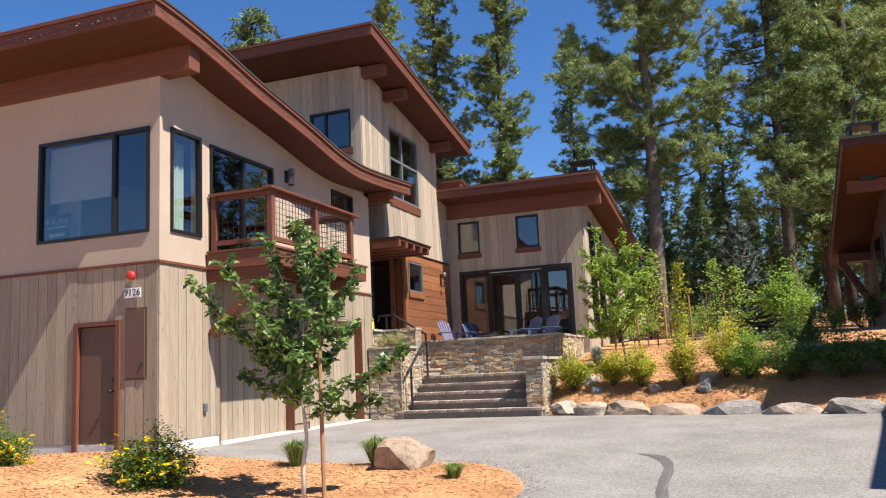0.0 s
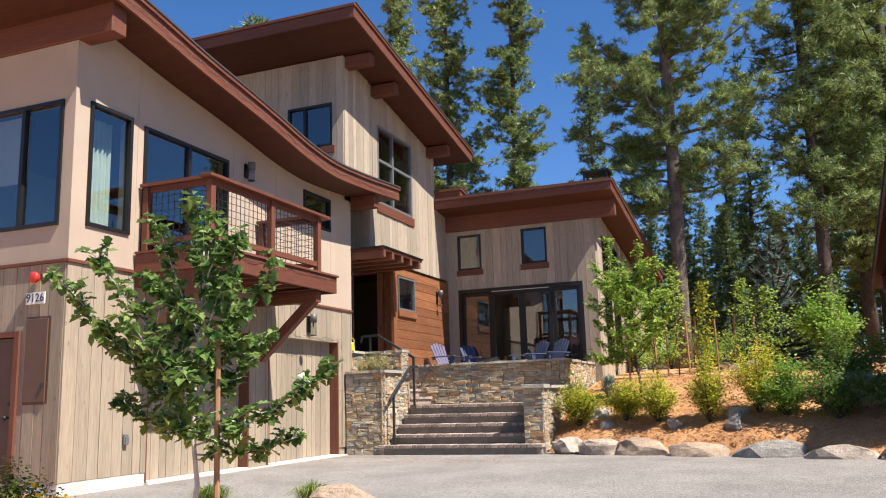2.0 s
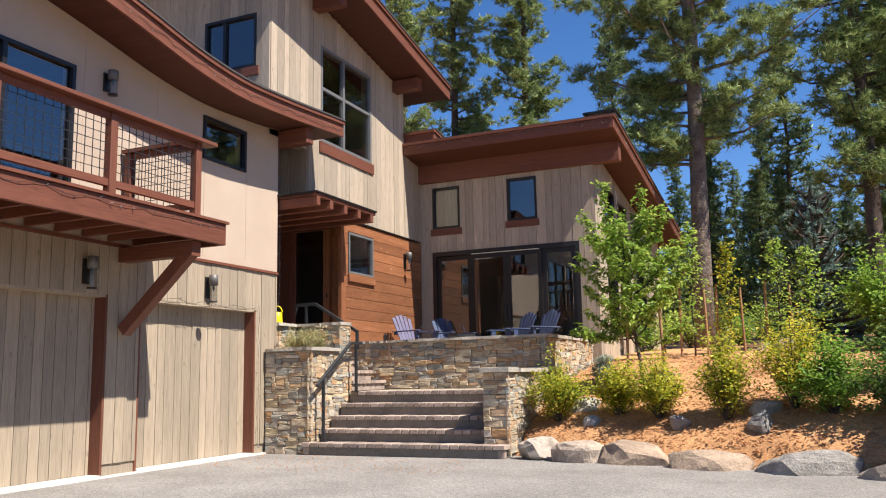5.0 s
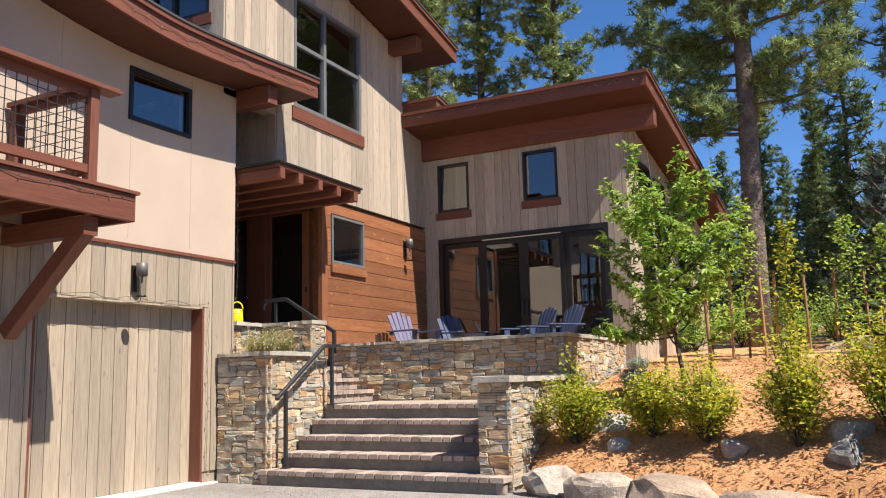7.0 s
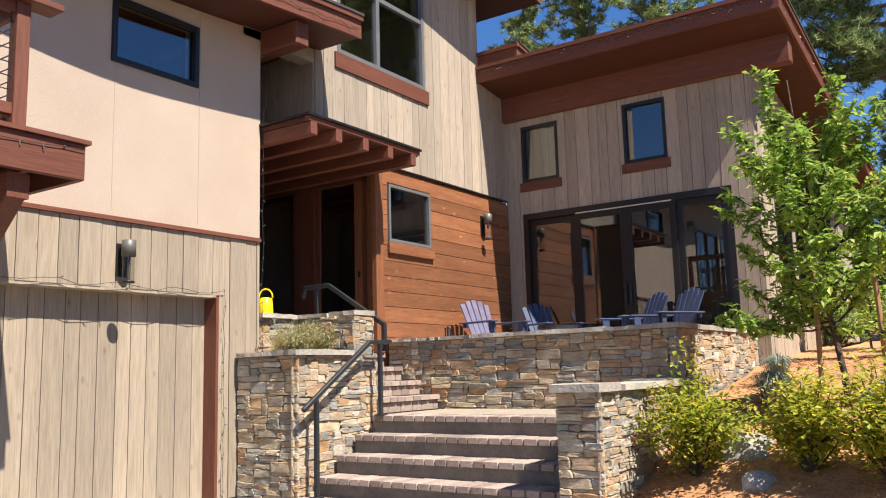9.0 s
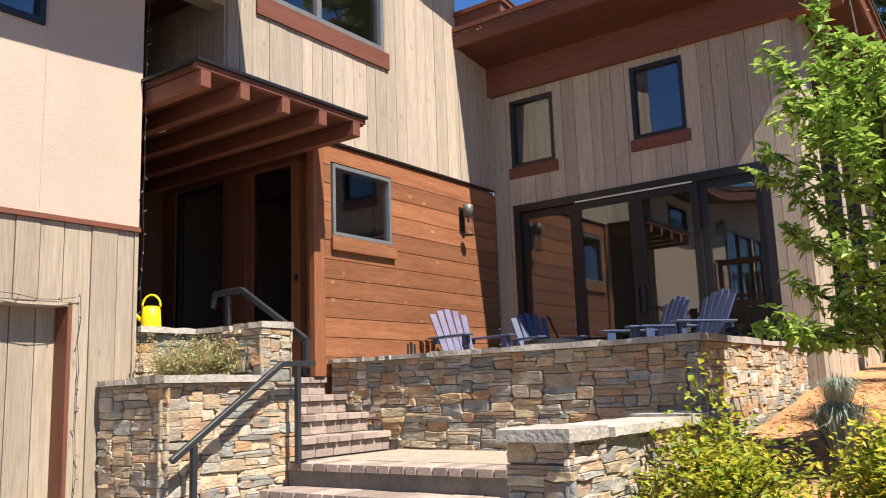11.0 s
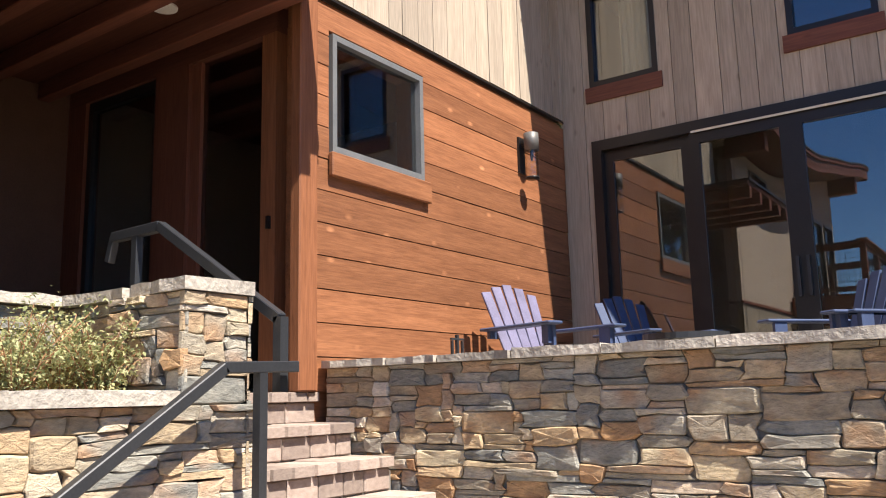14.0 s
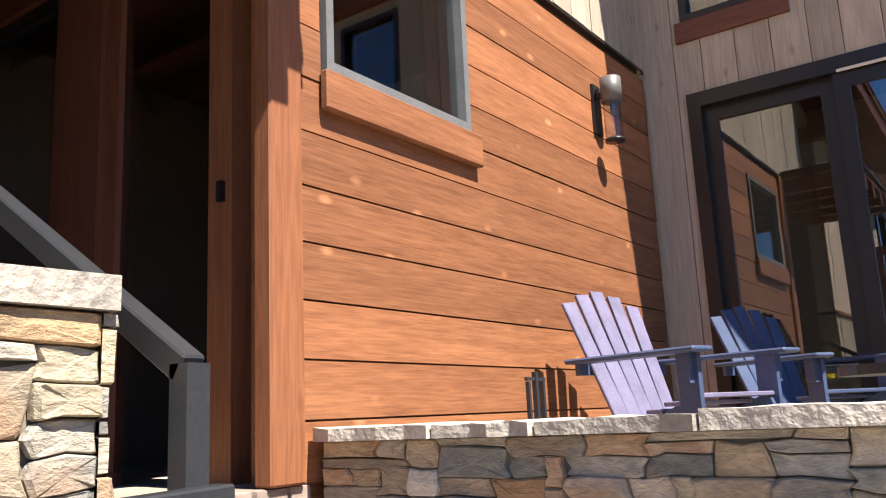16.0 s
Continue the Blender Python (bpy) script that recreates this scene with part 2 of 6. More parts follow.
def boulder_material():
    """Granite in grey, tan and dark tones, one for each rock, with lichen and cracks."""
    m, nt, p = nodes_of("boulder_stone")
    info = nt.nodes.new("ShaderNodeObjectInfo")
    v = coords(nt)
    broad = noise_of(nt, v, 3.5, 6.0, 0.65)
    fine = noise_of(nt, v, 38.0, 4.0, 0.7)
    tone = ramp(nt, info.outputs["Random"], [(0.0, (0.20, 0.20, 0.205)), (0.3, (0.34, 0.33, 0.315)), (0.5, (0.36, 0.27, 0.20)), (0.75, (0.42, 0.40, 0.38)), (1.0, (0.25, 0.235, 0.22))])
    c = mix(nt, 1.0, tone, ramp(nt, broad, [(0.3, (0.55, 0.54, 0.53)), (0.7, (1.35, 1.32, 1.28))]), "MULTIPLY")
    c = mix(nt, 0.5, c, mix(nt, 1.0, c, ramp(nt, fine, [(0.3, (0.5, 0.5, 0.5)), (0.7, (1.5, 1.5, 1.5))]), "MULTIPLY"))
    nt.links.new(c, p.inputs["Base Color"])
    p.inputs["Roughness"].default_value = 0.9
    bump(nt, p, mix(nt, 0.5, broad, fine), 0.9, 0.05)
    return m


BOULDER = boulder_material()


def ground_material(name, low, high, specks, scale, fine, relief):
    m, nt, p = nodes_of(name)
    v = coords(nt, spread=False)
    broad = noise_of(nt, v, scale, 6.0, 0.6)
    f = noise_of(nt, v, fine, 5.0, 0.7)
    vo = node(nt, "ShaderNodeTexVoronoi", Scale=fine * 0.8)
    nt.links.new(v, vo.inputs["Vector"])
    c = ramp(nt, broad, [(0.3, low), (0.7, high)])
    c = mix(nt, 0.55, c, mix(nt, 1.0, c, ramp(nt, vo.outputs["Color"], specks), "MULTIPLY"))
    c = mix(nt, 0.4, c, mix(nt, 1.0, c, ramp(nt, f, [(0.3, (0.4,) * 3), (0.7, (1.6,) * 3)]), "MULTIPLY"))
    nt.links.new(c, p.inputs["Base Color"])
    p.inputs["Roughness"].default_value = 0.92
    bump(nt, p, f, relief, 0.02)
    return m


MULCH = ground_material("bark_mulch", (0.31, 0.15, 0.062), (0.56, 0.305, 0.14), [(0.0, (0.45, 0.4, 0.38)), (0.5, (1, 1, 1)), (1.0, (1.4, 1.4, 1.35))], 0.9, 55.0, 0.65)
ASPHALT = ground_material("asphalt", (0.185, 0.172, 0.163), (0.275, 0.258, 0.245), [(0.0, (0.35, 0.35, 0.35)), (0.5, (1, 1, 1)), (1.0, (1.7, 1.66, 1.6))], 0.9, 70.0, 0.7)
CHIPS = rough_surface("mulch_chips", (0.35, 0.16, 0.07), (0.62, 0.34, 0.17), 30.0, 90.0, 0.9, 0.4)


# ---- mesh helpers ----
class Build:
    """Gathers vertices and faces for one mesh."""

    def __init__(self):
        self.v, self.f = [], []

    def add(self, verts, faces):
        n = len(self.v)
        self.v += [tuple(p) for p in verts]
        self.f += [tuple(i + n for i in fc) for fc in faces]
        return self

    def box(self, a, b):
        (x0, y0, z0), (x1, y1, z1) = [min(p, q) for p, q in zip(a, b)], [max(p, q) for p, q in zip(a, b)]
        vs = [(x0, y0, z0), (x1, y0, z0), (x1, y1, z0), (x0, y1, z0), (x0, y0, z1), (x1, y0, z1), (x1, y1, z1), (x0, y1, z1)]
        return self.add(vs, [(3, 2, 1, 0), (4, 5, 6, 7), (0, 1, 5, 4), (1, 2, 6, 5), (2, 3, 7, 6), (3, 0, 4, 7)])

    def bar(self, p, q, w, h=None, up=(0, 0, 1)):
        """A rectangular bar from p to q."""
        p, q = Vector(p), Vector(q)
        h = h or w
        d = (q - p).normalized()
        side = d.cross(Vector(up))
        if side.length < 1e-4:
            side = d.cross(Vector((0, 1, 0)))
        side.normalize()
        top = side.cross(d)
        vs = [e + side * (sx * w / 2) + top * (sz * h / 2) for e in (p, q) for sx, sz in ((-1, -1), (1, -1), (1, 1), (-1, 1))]
        return self.add(vs, [(0, 1, 2, 3), (7, 6, 5, 4), (0, 4, 5, 1), (1, 5, 6, 2), (2, 6, 7, 3), (3, 7, 4, 0)])

    def tube(self, pts, radii, sides=8, cap=True):
        pts = [Vector(p) for p in pts]
        rings = []
        n0 = len(self.v)
        for i, p in enumerate(pts):
            d = (pts[min(i + 1, len(pts) - 1)] - pts[max(i - 1, 0)]).normalized()
            a = d.cross(Vector((0.13, 0.97, 0.2))).normalized()
            b = d.cross(a)
            r = radii[i] if isinstance(radii, (list, tuple)) else radii
            for k in range(sides):
                t = 2 * math.pi * k / sides
                self.v.append(tuple(p + a * (r * math.cos(t)) + b * (r * math.sin(t))))
        for i in range(len(pts) - 1):
            for k in range(sides):
                a, b = n0 + i * sides + k, n0 + i * sides + (k + 1) % sides
                self.f.append((a, b, b + sides, a + sides))
        if cap:
            self.f.append(tuple(n0 + k for k in reversed(range(sides))))
            self.f.append(tuple(n0 + (len(pts) - 1) * sides + k for k in range(sides)))
        return self

    def weld(self):
        """Joins corners that coincide and drops faces that two boxes share."""
        seen, verts, where = {}, [], []
        for p in self.v:
            k = tuple(round(c, 4) for c in p)
            if k not in seen:
                seen[k] = len(verts)
                verts.append(p)
            where.append(seen[k])
        faces, count = [tuple(where[i] for i in f) for f in self.f], {}
        for f in faces:
            count[frozenset(f)] = count.get(frozenset(f), 0) + 1
        self.v, self.f = verts, [f for f in faces if count[frozenset(f)] == 1 and len(set(f)) > 2]
        return self

    def mesh(self, name, material, smooth=False, bevel=0.0):
        me = bpy.data.meshes.new(name)
        me.from_pydata(self.v, [], self.f)
        if bevel:
            bm = bmesh.new()
            bm.from_mesh(me)
            bmesh.ops.bevel(bm, geom=bm.edges[:], offset=bevel, segments=1, affect="EDGES", profile=0.5)
            bm.to_mesh(me)
            bm.free()
        me.materials.append(material)
        if smooth:
            me.polygons.foreach_set("use_smooth", [True] * len(me.polygons))
        me.update()
        return me


def thing(name, label, category, at=(0, 0, 0), turn=0.0, group="", kind=""):
    ob = new(name)
    ob.empty_display_size = 0.1
    ob.matrix_basis = pose(*at, 0, 0, turn)
    return tagged(ob, label, category, group, kind)


def part(name, build, material, parent, label="", smooth=False, bevel=0.0):
    ob = new(name, build.mesh(name, material, smooth, bevel))
    ob.parent = parent
    return tagged(ob, label)


def solid(name, build, material, label="", category="", kind="structure", smooth=False, bevel=0.0):
    return tagged(new(name, build.mesh(name, material, smooth, bevel)), label, category, "", kind)


def minus(rects, hole):
    out = []
    u0, u1, z0, z1 = hole
    for a0, a1, b0, b1 in rects:
        if a1 <= u0 or a0 >= u1 or b1 <= z0 or b0 >= z1:
            out.append((a0, a1, b0, b1))
            continue
        if b0 < z0:
            out.append((a0, a1, b0, z0))
        if b1 > z1:
            out.append((a0, a1, z1, b1))
        m0, m1 = max(b0, z0), min(b1, z1)
        if a0 < u0:
            out.append((a0, u0, m0, m1))
        if a1 > u1:
            out.append((u1, a1, m0, m1))
    return out


def wall_build(axis, at, depth, u0, u1, z0, top, holes, step=0.6):
    """A wall in the plane axis = at, going depth inward, from z0 to top(u), with real openings."""
    cuts = sorted({u0, u1, *[h[0] for h in holes], *[h[1] for h in holes], *np.arange(u0, u1, step)})
    cuts = [c for c in cuts if u0 <= c <= u1]
    b = Build()
    for a, c in zip(cuts, cuts[1:]):
        if c - a < 1e-4:
            continue
        zt = max(top(a), top(c))
        for r0, r1, s0, s1 in (r for r in _holes([(a, c, z0, zt)], holes)):
            ta, tc = (top(a), top(c)) if abs(s1 - zt) < 1e-6 else (s1, s1)
            lo, hi = min(at, at + depth), max(at, at + depth)
            if axis == "x":
                vs = [(lo, r0, s0), (hi, r0, s0), (hi, r1, s0), (lo, r1, s0), (lo, r0, ta), (hi, r0, ta), (hi, r1, tc), (lo, r1, tc)]
            else:
                vs = [(r0, lo, s0), (r1, lo, s0), (r1, hi, s0), (r0, hi, s0), (r0, lo, ta), (r1, lo, tc), (r1, hi, tc), (r0, hi, ta)]
            b.add(vs, [(3, 2, 1, 0), (4, 5, 6, 7), (0, 1, 5, 4), (1, 2, 6, 5), (2, 3, 7, 6), (3, 0, 4, 7)])
    return b.weld()


def _holes(rects, holes):
    for h in holes:
        rects = minus(rects, h)
    return rects


def siding(parent, axis, at, out, u0, u1, z0, top, holes, width, material, rng, gap=0.008, thick=0.02):
    """Vertical boards, each a piece of its own, on the wall at the plane axis = at; out is +1 or -1."""
    u = u0
    while u < u1 - 0.02:
        w = min(width * rng.choice((0.8, 1.0, 1.0, 1.2)), u1 - u)
        t = thick + rng.uniform(-0.003, 0.004)
        b = Build()
        zt = min(top(u), top(u + w)) if u1 - u > w else top(u)
        for a, c, s0, s1 in _holes([(u + gap / 2, u + w - gap / 2, z0, zt)], holes):
            if c - a < 0.012 or s1 - s0 < 0.012:
                continue
            if axis == "x":
                b.box((at, a, s0), (at + out * t, c, s1))
            else:
                b.box((a, at, s0), (c, at + out * t, s1))
        if b.v:
            part("board", b, material, parent)
        u += w


def window(name, axis, at, out, u0, u1, z0, z1, bars_u=(), bars_z=(), frame_mat=BRONZE, frame_w=0.05, glass=GLASS, label="", inset=0.03):
    """A framed window in an opening: frame, mullions and panes."""
    w = tagged(new(name), label, "window", "", "structure")
    fr = Build()

    def put(b, a0, a1, b0, b1, d0, d1):
        if axis == "x":
            b.box((at + out * d0, a0, b0), (at + out * d1, a1, b1))
        else:
            b.box((a0, at + out * d0, b0), (a1, at + out * d1, b1))
    put(fr, u0, u1, z0, z0 + frame_w, -0.06, inset)
    put(fr, u0, u1, z1 - frame_w, z1, -0.06, inset)
    put(fr, u0, u0 + frame_w, z0 + frame_w, z1 - frame_w, -0.06, inset)
    put(fr, u1 - frame_w, u1, z0 + frame_w, z1 - frame_w, -0.06, inset)
    part("window_frame", fr, frame_mat, w)
    for c in bars_u:
        b = Build()
        put(b, c - frame_w * 0.6, c + frame_w * 0.6, z0 + frame_w, z1 - frame_w, -0.05, inset - 0.008)
        part("mullion", b, frame_mat, w)
    for c in bars_z:
        b = Build()
        put(b, u0 + frame_w, u1 - frame_w, c - frame_w * 0.5, c + frame_w * 0.5, -0.05, inset - 0.012)
        part("mullion", b, frame_mat, w)
    us = [u0 + frame_w, *bars_u, u1 - frame_w]
    zs = [z0 + frame_w, *bars_z, z1 - frame_w]
    for a, c in zip(us, us[1:]):
        for e, f in zip(zs, zs[1:]):
            b = Build()
            put(b, a, c, e, f, -0.03, -0.022)
            p = part("pane", b, glass, w)
            p.visible_shadow = False
    return w


def flat(z):
    return lambda u: z


# ---- ground ----
def smooth(t):
    t = max(0.0, min(1.0, t))
    return t * t * (3 - 2 * t)


def drive_z(x, y):
    return -0.40 * (1 - smooth((y - 7) / 8)) * smooth((x + 8.6) / 3.5)


def rock_line(x):
    return 17.75 - (x + 4.2) * 0.36 + 0.012 * (x + 4.2) ** 2 if x < 8 else 15.15


BANK_D = (0.22, 0.5, 1.3, 2.6, 5.6, 10.0, 40.0)
BANK_Z = (0.0, 0.28, 0.6, 0.95, 1.38, 1.7, 2.2)


def bank_z(x, y):
    return float(np.interp(y - rock_line(x), BANK_D, BANK_Z))


def mulch_z(x, y):
    return bank_z(x, y) + 0.03 * noise.noise(Vector((x * 1.7, y * 1.7, 0))) + 0.012 * noise.noise(Vector((x * 7, y * 7, 3)))


def sheet(name, xs, ys, height, material, keep=None, label="", category="ground"):
    b = Build()
    idx = {}
    for i, x in enumerate(xs):
        for j, y in enumerate(ys):
            idx[i, j] = len(b.v)
            b.v.append((x, y, height(x, y)))
    for i in range(len(xs) - 1):
        for j in range(len(ys) - 1):
            if keep is None or keep((xs[i] + xs[i + 1]) / 2, (ys[j] + ys[j + 1]) / 2):
                b.f.append((idx[i, j], idx[i + 1, j], idx[i + 1, j + 1], idx[i, j + 1]))
    return solid(name, b, material, label, category, "structure", True)


def far_ground(x, y):
    # the soil lies under the paved and mulched sheets and rises gently to the woods
    d = y - rock_line(x)
    near = drive_z(x, y) - 0.12
    if x > -4.5 and d > 1.8:
        near = bank_z(x, y) - (0.5 if -3 < x < 14 and y < 34 else 0.04)
    if y > 34:
        near = max(near, 1.6 + (min(y, 140) - 30) * 0.055)
    return near


axis_x = sorted({*np.arange(-30, 30.1, 1.5), *(-600, -300, -120, -60, 60, 120, 300, 600)})
axis_y = sorted({*np.arange(-20, 60.1, 1.5), *(-600, -300, -120, -50, 90, 150, 300, 600)})
sheet("ground", axis_x, axis_y, far_ground, MULCH, None, "brown forest floor strewn with needles", "ground")
sheet("driveway", np.arange(-14, 14.01, 0.4), np.arange(-12, 18.61, 0.4), drive_z, ASPHALT,
      lambda x, y: y < rock_line(x) + 0.7 and not (x < -8.3 and y > 10.2), "grey asphalt driveway with faint stains", "driveway")
sheet("mulch_bank", np.arange(-4.4, 16.01, 0.2), np.arange(14.8, 36.01, 0.2),
      lambda x, y: mulch_z(x, y) if y > rock_line(x) + 0.28 else drive_z(x, y) - 0.05,
      MULCH, lambda x, y: y > rock_line(x) - 0.15, "orange bark mulch bank sloping up to the woods", "mulch")


def island_edge(a):
    r = 1 + 0.02 * math.sin(3 * a) + 0.012 * math.sin(7 * a + 1)
    c, s = math.cos(a), math.sin(a)
    c, s = math.copysign(abs(c) ** 0.6, c), math.copysign(abs(s) ** 0.6, s)
    return -7.4 + 4.8 * r * c, 7.0 + 3.6 * r * s + 0.19 * (4.8 * c)


def island_z(x, y, k):
    return drive_z(x, y) + 0.015 + 0.10 * smooth((1 - k) * 5) + 0.015 * noise.noise(Vector((x * 3, y * 3, 1)))


isl = Build()
RINGS, SEG = 26, 110
for j in range(RINGS + 1):
    k = j / RINGS
    for i in range(SEG):
        ex, ey = island_edge(2 * math.pi * i / SEG)
        x, y = -7.4 + (ex + 7.4) * k, 7.0 + (ey - 7.0) * k
        isl.v.append((x, y, island_z(x, y, k)))
for j in range(RINGS):
    for i in range(SEG):
        a, b_ = j * SEG + i, j * SEG + (i + 1) % SEG
        isl.f.append((a, a + SEG, b_ + SEG, b_))
solid("mulch_island", isl, MULCH, "orange bark mulch planting island beside the driveway", "mulch", "structure", True)

# loose chips over the mulch
chips = Build()
rng = random.Random(5)
for _ in range(30000):
    if rng.random() < 0.55:
        a, k = rng.uniform(0, 2 * math.pi), math.sqrt(rng.random()) * 0.99
        ex, ey = island_edge(a)
        x, y = -7.4 + (ex + 7.4) * k, 7.0 + (ey - 7.0) * k
        if y < 5.5:
            continue
        z = island_z(x, y, k) + 0.004
    else:
        x = rng.uniform(-4.3, 3.5)
        y = rock_line(x) + 0.2 + rng.random() ** 1.5 * 6
        z = mulch_z(x, y) + 0.004
    t, l, w = rng.uniform(0, math.pi), rng.uniform(0.012, 0.04), rng.uniform(0.003, 0.007)
    c, s, h = math.cos(t), math.sin(t), rng.uniform(-0.006, 0.006)
    chips.add([(x - c * l - s * w, y - s * l + c * w, z - h), (x - c * l + s * w, y - s * l - c * w, z - h + 0.006), (x + c * l + s * w, y + s * l - c * w, z + h), (x + c * l - s * w, y + s * l + c * w, z + h + 0.008)], [(0, 1, 2, 3)])
solid("mulch_chips", chips, CHIPS, "scattered shreds of orange bark mulch", "mulch", "stuff")

# ---- garage block ----
XE = -8.35
GY0, GY1 = 10.35, 17.88
rng = random.Random(11)


def garage_roof(y):
    """Top of the swooping roof edge."""
    return float(np.interp(y, (9.3, 10.2, 11.2, 11.84, 12.5, 13.26, 14.1, 15.0, 16.0, 17.2, 18.85), (6.58, 6.48, 6.30, 6.15, 6.04, 5.92, 5.77, 5.58, 5.48, 5.53, 5.65)))


def swoop(y):
    ks = np.linspace(-0.4, 0.4, 9)
    return sum(garage_roof(min(18.85, max(9.3, y + k))) for k in ks) / 9


def under(y):
    return swoop(y) - 0.27


G_EAST = [(10.60, 11.38, 3.36, 5.04), (11.62, 13.60, 3.18, 5.0), (15.97, 16.99, 4.39, 5.05)]
G_SOUTH = [(-10.75, -8.53, 3.34, 5.01)]
G_DOORS = [(11.86, 14.28, -0.3, 2.23), (14.82, 17.32, -0.3, 2.23)]
S_DOORS = [(-9.93, -9.08, -0.3, 2.0), (-8.98, -8.57, 1.1, 2.19)]
solid("wall_garage_east_upper", wall_build("x", XE, -0.2, GY0, GY1, 2.89, under, G_EAST, 0.3), STUCCO, "warm beige stucco upper wall", "wall")
solid("wall_garage_south_upper", wall_build("y", GY0, 0.2, -13.6, XE - 0.2, 2.89, flat(under(GY0)), G_SOUTH), STUCCO, "warm beige stucco upper wall", "wall")
for yj in (11.5, 13.75, 15.02, 16.02, 17.02):
    solid("trim", Build().box((XE + 0.001, yj, 2.95), (XE + 0.004, yj + 0.012, under(yj) if yj not in (16.02,) else 4.38)), STUCCO, "thin stucco joint strip", "trim")
low_e = solid("wall_garage_east_lower", wall_build("x", XE - 0.02, -0.18, GY0 + 0.02, GY1, 0.0, flat(2.85), G_DOORS), GREY_WOOD, "weathered grey-brown vertical board siding", "wall")
siding(low_e, "x", XE - 0.02, 1, GY0 + 0.002, GY1, 0.16, flat(2.85), G_DOORS, 0.19, GREY_WOOD, rng)
low_s = solid("wall_garage_south_lower", wall_build("y", GY0 + 0.02, 0.18, -13.6, XE - 0.2, 0.0, flat(2.85), S_DOORS), GREY_WOOD, "weathered grey-brown vertical board siding", "wall")
siding(low_s, "y", GY0 + 0.02, -1, -13.6, XE - 0.021, 0.16, flat(2.85), S_DOORS, 0.19, GREY_WOOD, rng)
solid("trim", Build().box((XE - 0.02, GY0 - 0.02, 2.852), (XE + 0.03, GY1, 2.892)), BROWN, "thin brown band between stucco and siding", "trim")
solid("trim", Build().box((-13.6, GY0 - 0.03, 2.852), (XE - 0.021, GY0 + 0.02, 2.892)), BROWN_X, "thin brown band between stucco and siding", "trim")
solid("wall_garage_north", Build().box((-13.6, GY1 - 0.2, 0), (XE - 0.2, GY1 - 0.003, under(GY1))), DOOR_BROWN, "dark stained board wall beside the entry", "wall")
solid("wall_garage_west", Build().box((-13.8, GY0, 0), (-13.6, GY1, 5.5)), STUCCO, "plain stucco wall", "wall")
solid("garage_floor", Build().box((-13.6, GY0 + 0.2, -0.1), (XE - 0.2, GY1 - 0.2, 0.02)), CONCRETE, "plain concrete garage slab", "floor")
solid("upper_floor", Build().box((-13.6, GY0 + 0.2, 2.6), (XE - 0.2, GY1 - 0.2, 2.9)), DARK_ROOM, "plain upper floor", "floor")
solid("wall_inside", Build().box((-12.6, GY0 + 0.2, 2.9), (-12.5, GY1 - 0.2, 5.3)), DARK_ROOM, "plain inner wall", "wall")
# foundation strip
solid("foundation", Build().box((XE - 0.2, GY0 + 0.01, -0.3), (XE - 0.004, 11.86, 0.155)).box((-13.6, GY0 + 0.004, -0.35), (XE - 0.2, GY0 + 0.2, 0.155)), CONCRETE, "pale painted concrete foundation strip", "foundation")
solid("apron", Build().box((XE - 0.2, 11.86, -0.2), (XE + 0.06, GY1, 0.02)), CONCRETE, "pale concrete garage threshold", "threshold")


def roof_slab(name, x0, x1, ys, top_of, thick, label, lip=0.07):
    """A roof with soffit, a two-step fascia and dark roofing on top."""
    r = thing(name, label, "roof", kind="structure")

    def strip(a, b, lo, hi):
        s = Build()
        n = len(ys)
        for y in ys:
            t = top_of(y)
            s.v += [(a, y, t + lo), (b, y, t + lo), (b, y, t + hi), (a, y, t + hi)]
        for i in range(n - 1):
            o = 4 * i
            s.f += [(o, o + 4, o + 5, o + 1), (o + 1, o + 5, o + 6, o + 2), (o + 2, o + 6, o + 7, o + 3), (o + 3, o + 7, o + 4, o)]
        e = 4 * (n - 1)
        s.f += [(0, 1, 2, 3), (e + 3, e + 2, e + 1, e)]
        return s
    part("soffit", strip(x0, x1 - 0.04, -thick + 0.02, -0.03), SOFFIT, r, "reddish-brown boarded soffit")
    part("fascia", strip(x1 - 0.04, x1, -thick, -lip - 0.004), BROWN, r, "reddish-brown stained fascia board")
    part("fascia", strip(x1 - 0.04, x1 + 0.035, -lip, -0.012), BROWN, r, "reddish-brown upper fascia board")
    part("roofing", strip(x0, x1 + 0.05, -0.01, 0.02), ROOFING, r, "dark roofing edge")
    y0 = ys[0]
    f = Build().box((x0, y0 - 0.04, top_of(y0) - thick), (x1 - 0.001, y0, top_of(y0) - lip - 0.004)).box((x0, y0 - 0.075, top_of(y0) - lip), (x1 + 0.03, y0 - 0.001, top_of(y0) - 0.012))
    part("fascia", f, BROWN_X, r, "reddish-brown stained fascia board")
    return r


roof_slab("roof_garage", -14.4, -7.65, list(np.linspace(9.42, 18.85, 40)), swoop, 0.28, "swooping reddish-brown eave over the garage block")


def beam_x(x0, x1, y, z0, z1, w=0.24, label="heavy stained timber beam end under the eave"):
    return solid("roof_beam", Build().box((x0, y - w / 2, z0), (x1, y + w / 2, z1)), BROWN_X, label, "beam", "", bevel=0.012)


beam_x(-13.55, -7.76, GY0 + 0.09, under(GY0) - 0.38, under(GY0 - 0.04) + 0.04, 0.26)
beam_x(-9.0, -7.78, 17.98, under(18.0) - 0.28, under(18.0) - 0.005, 0.2)

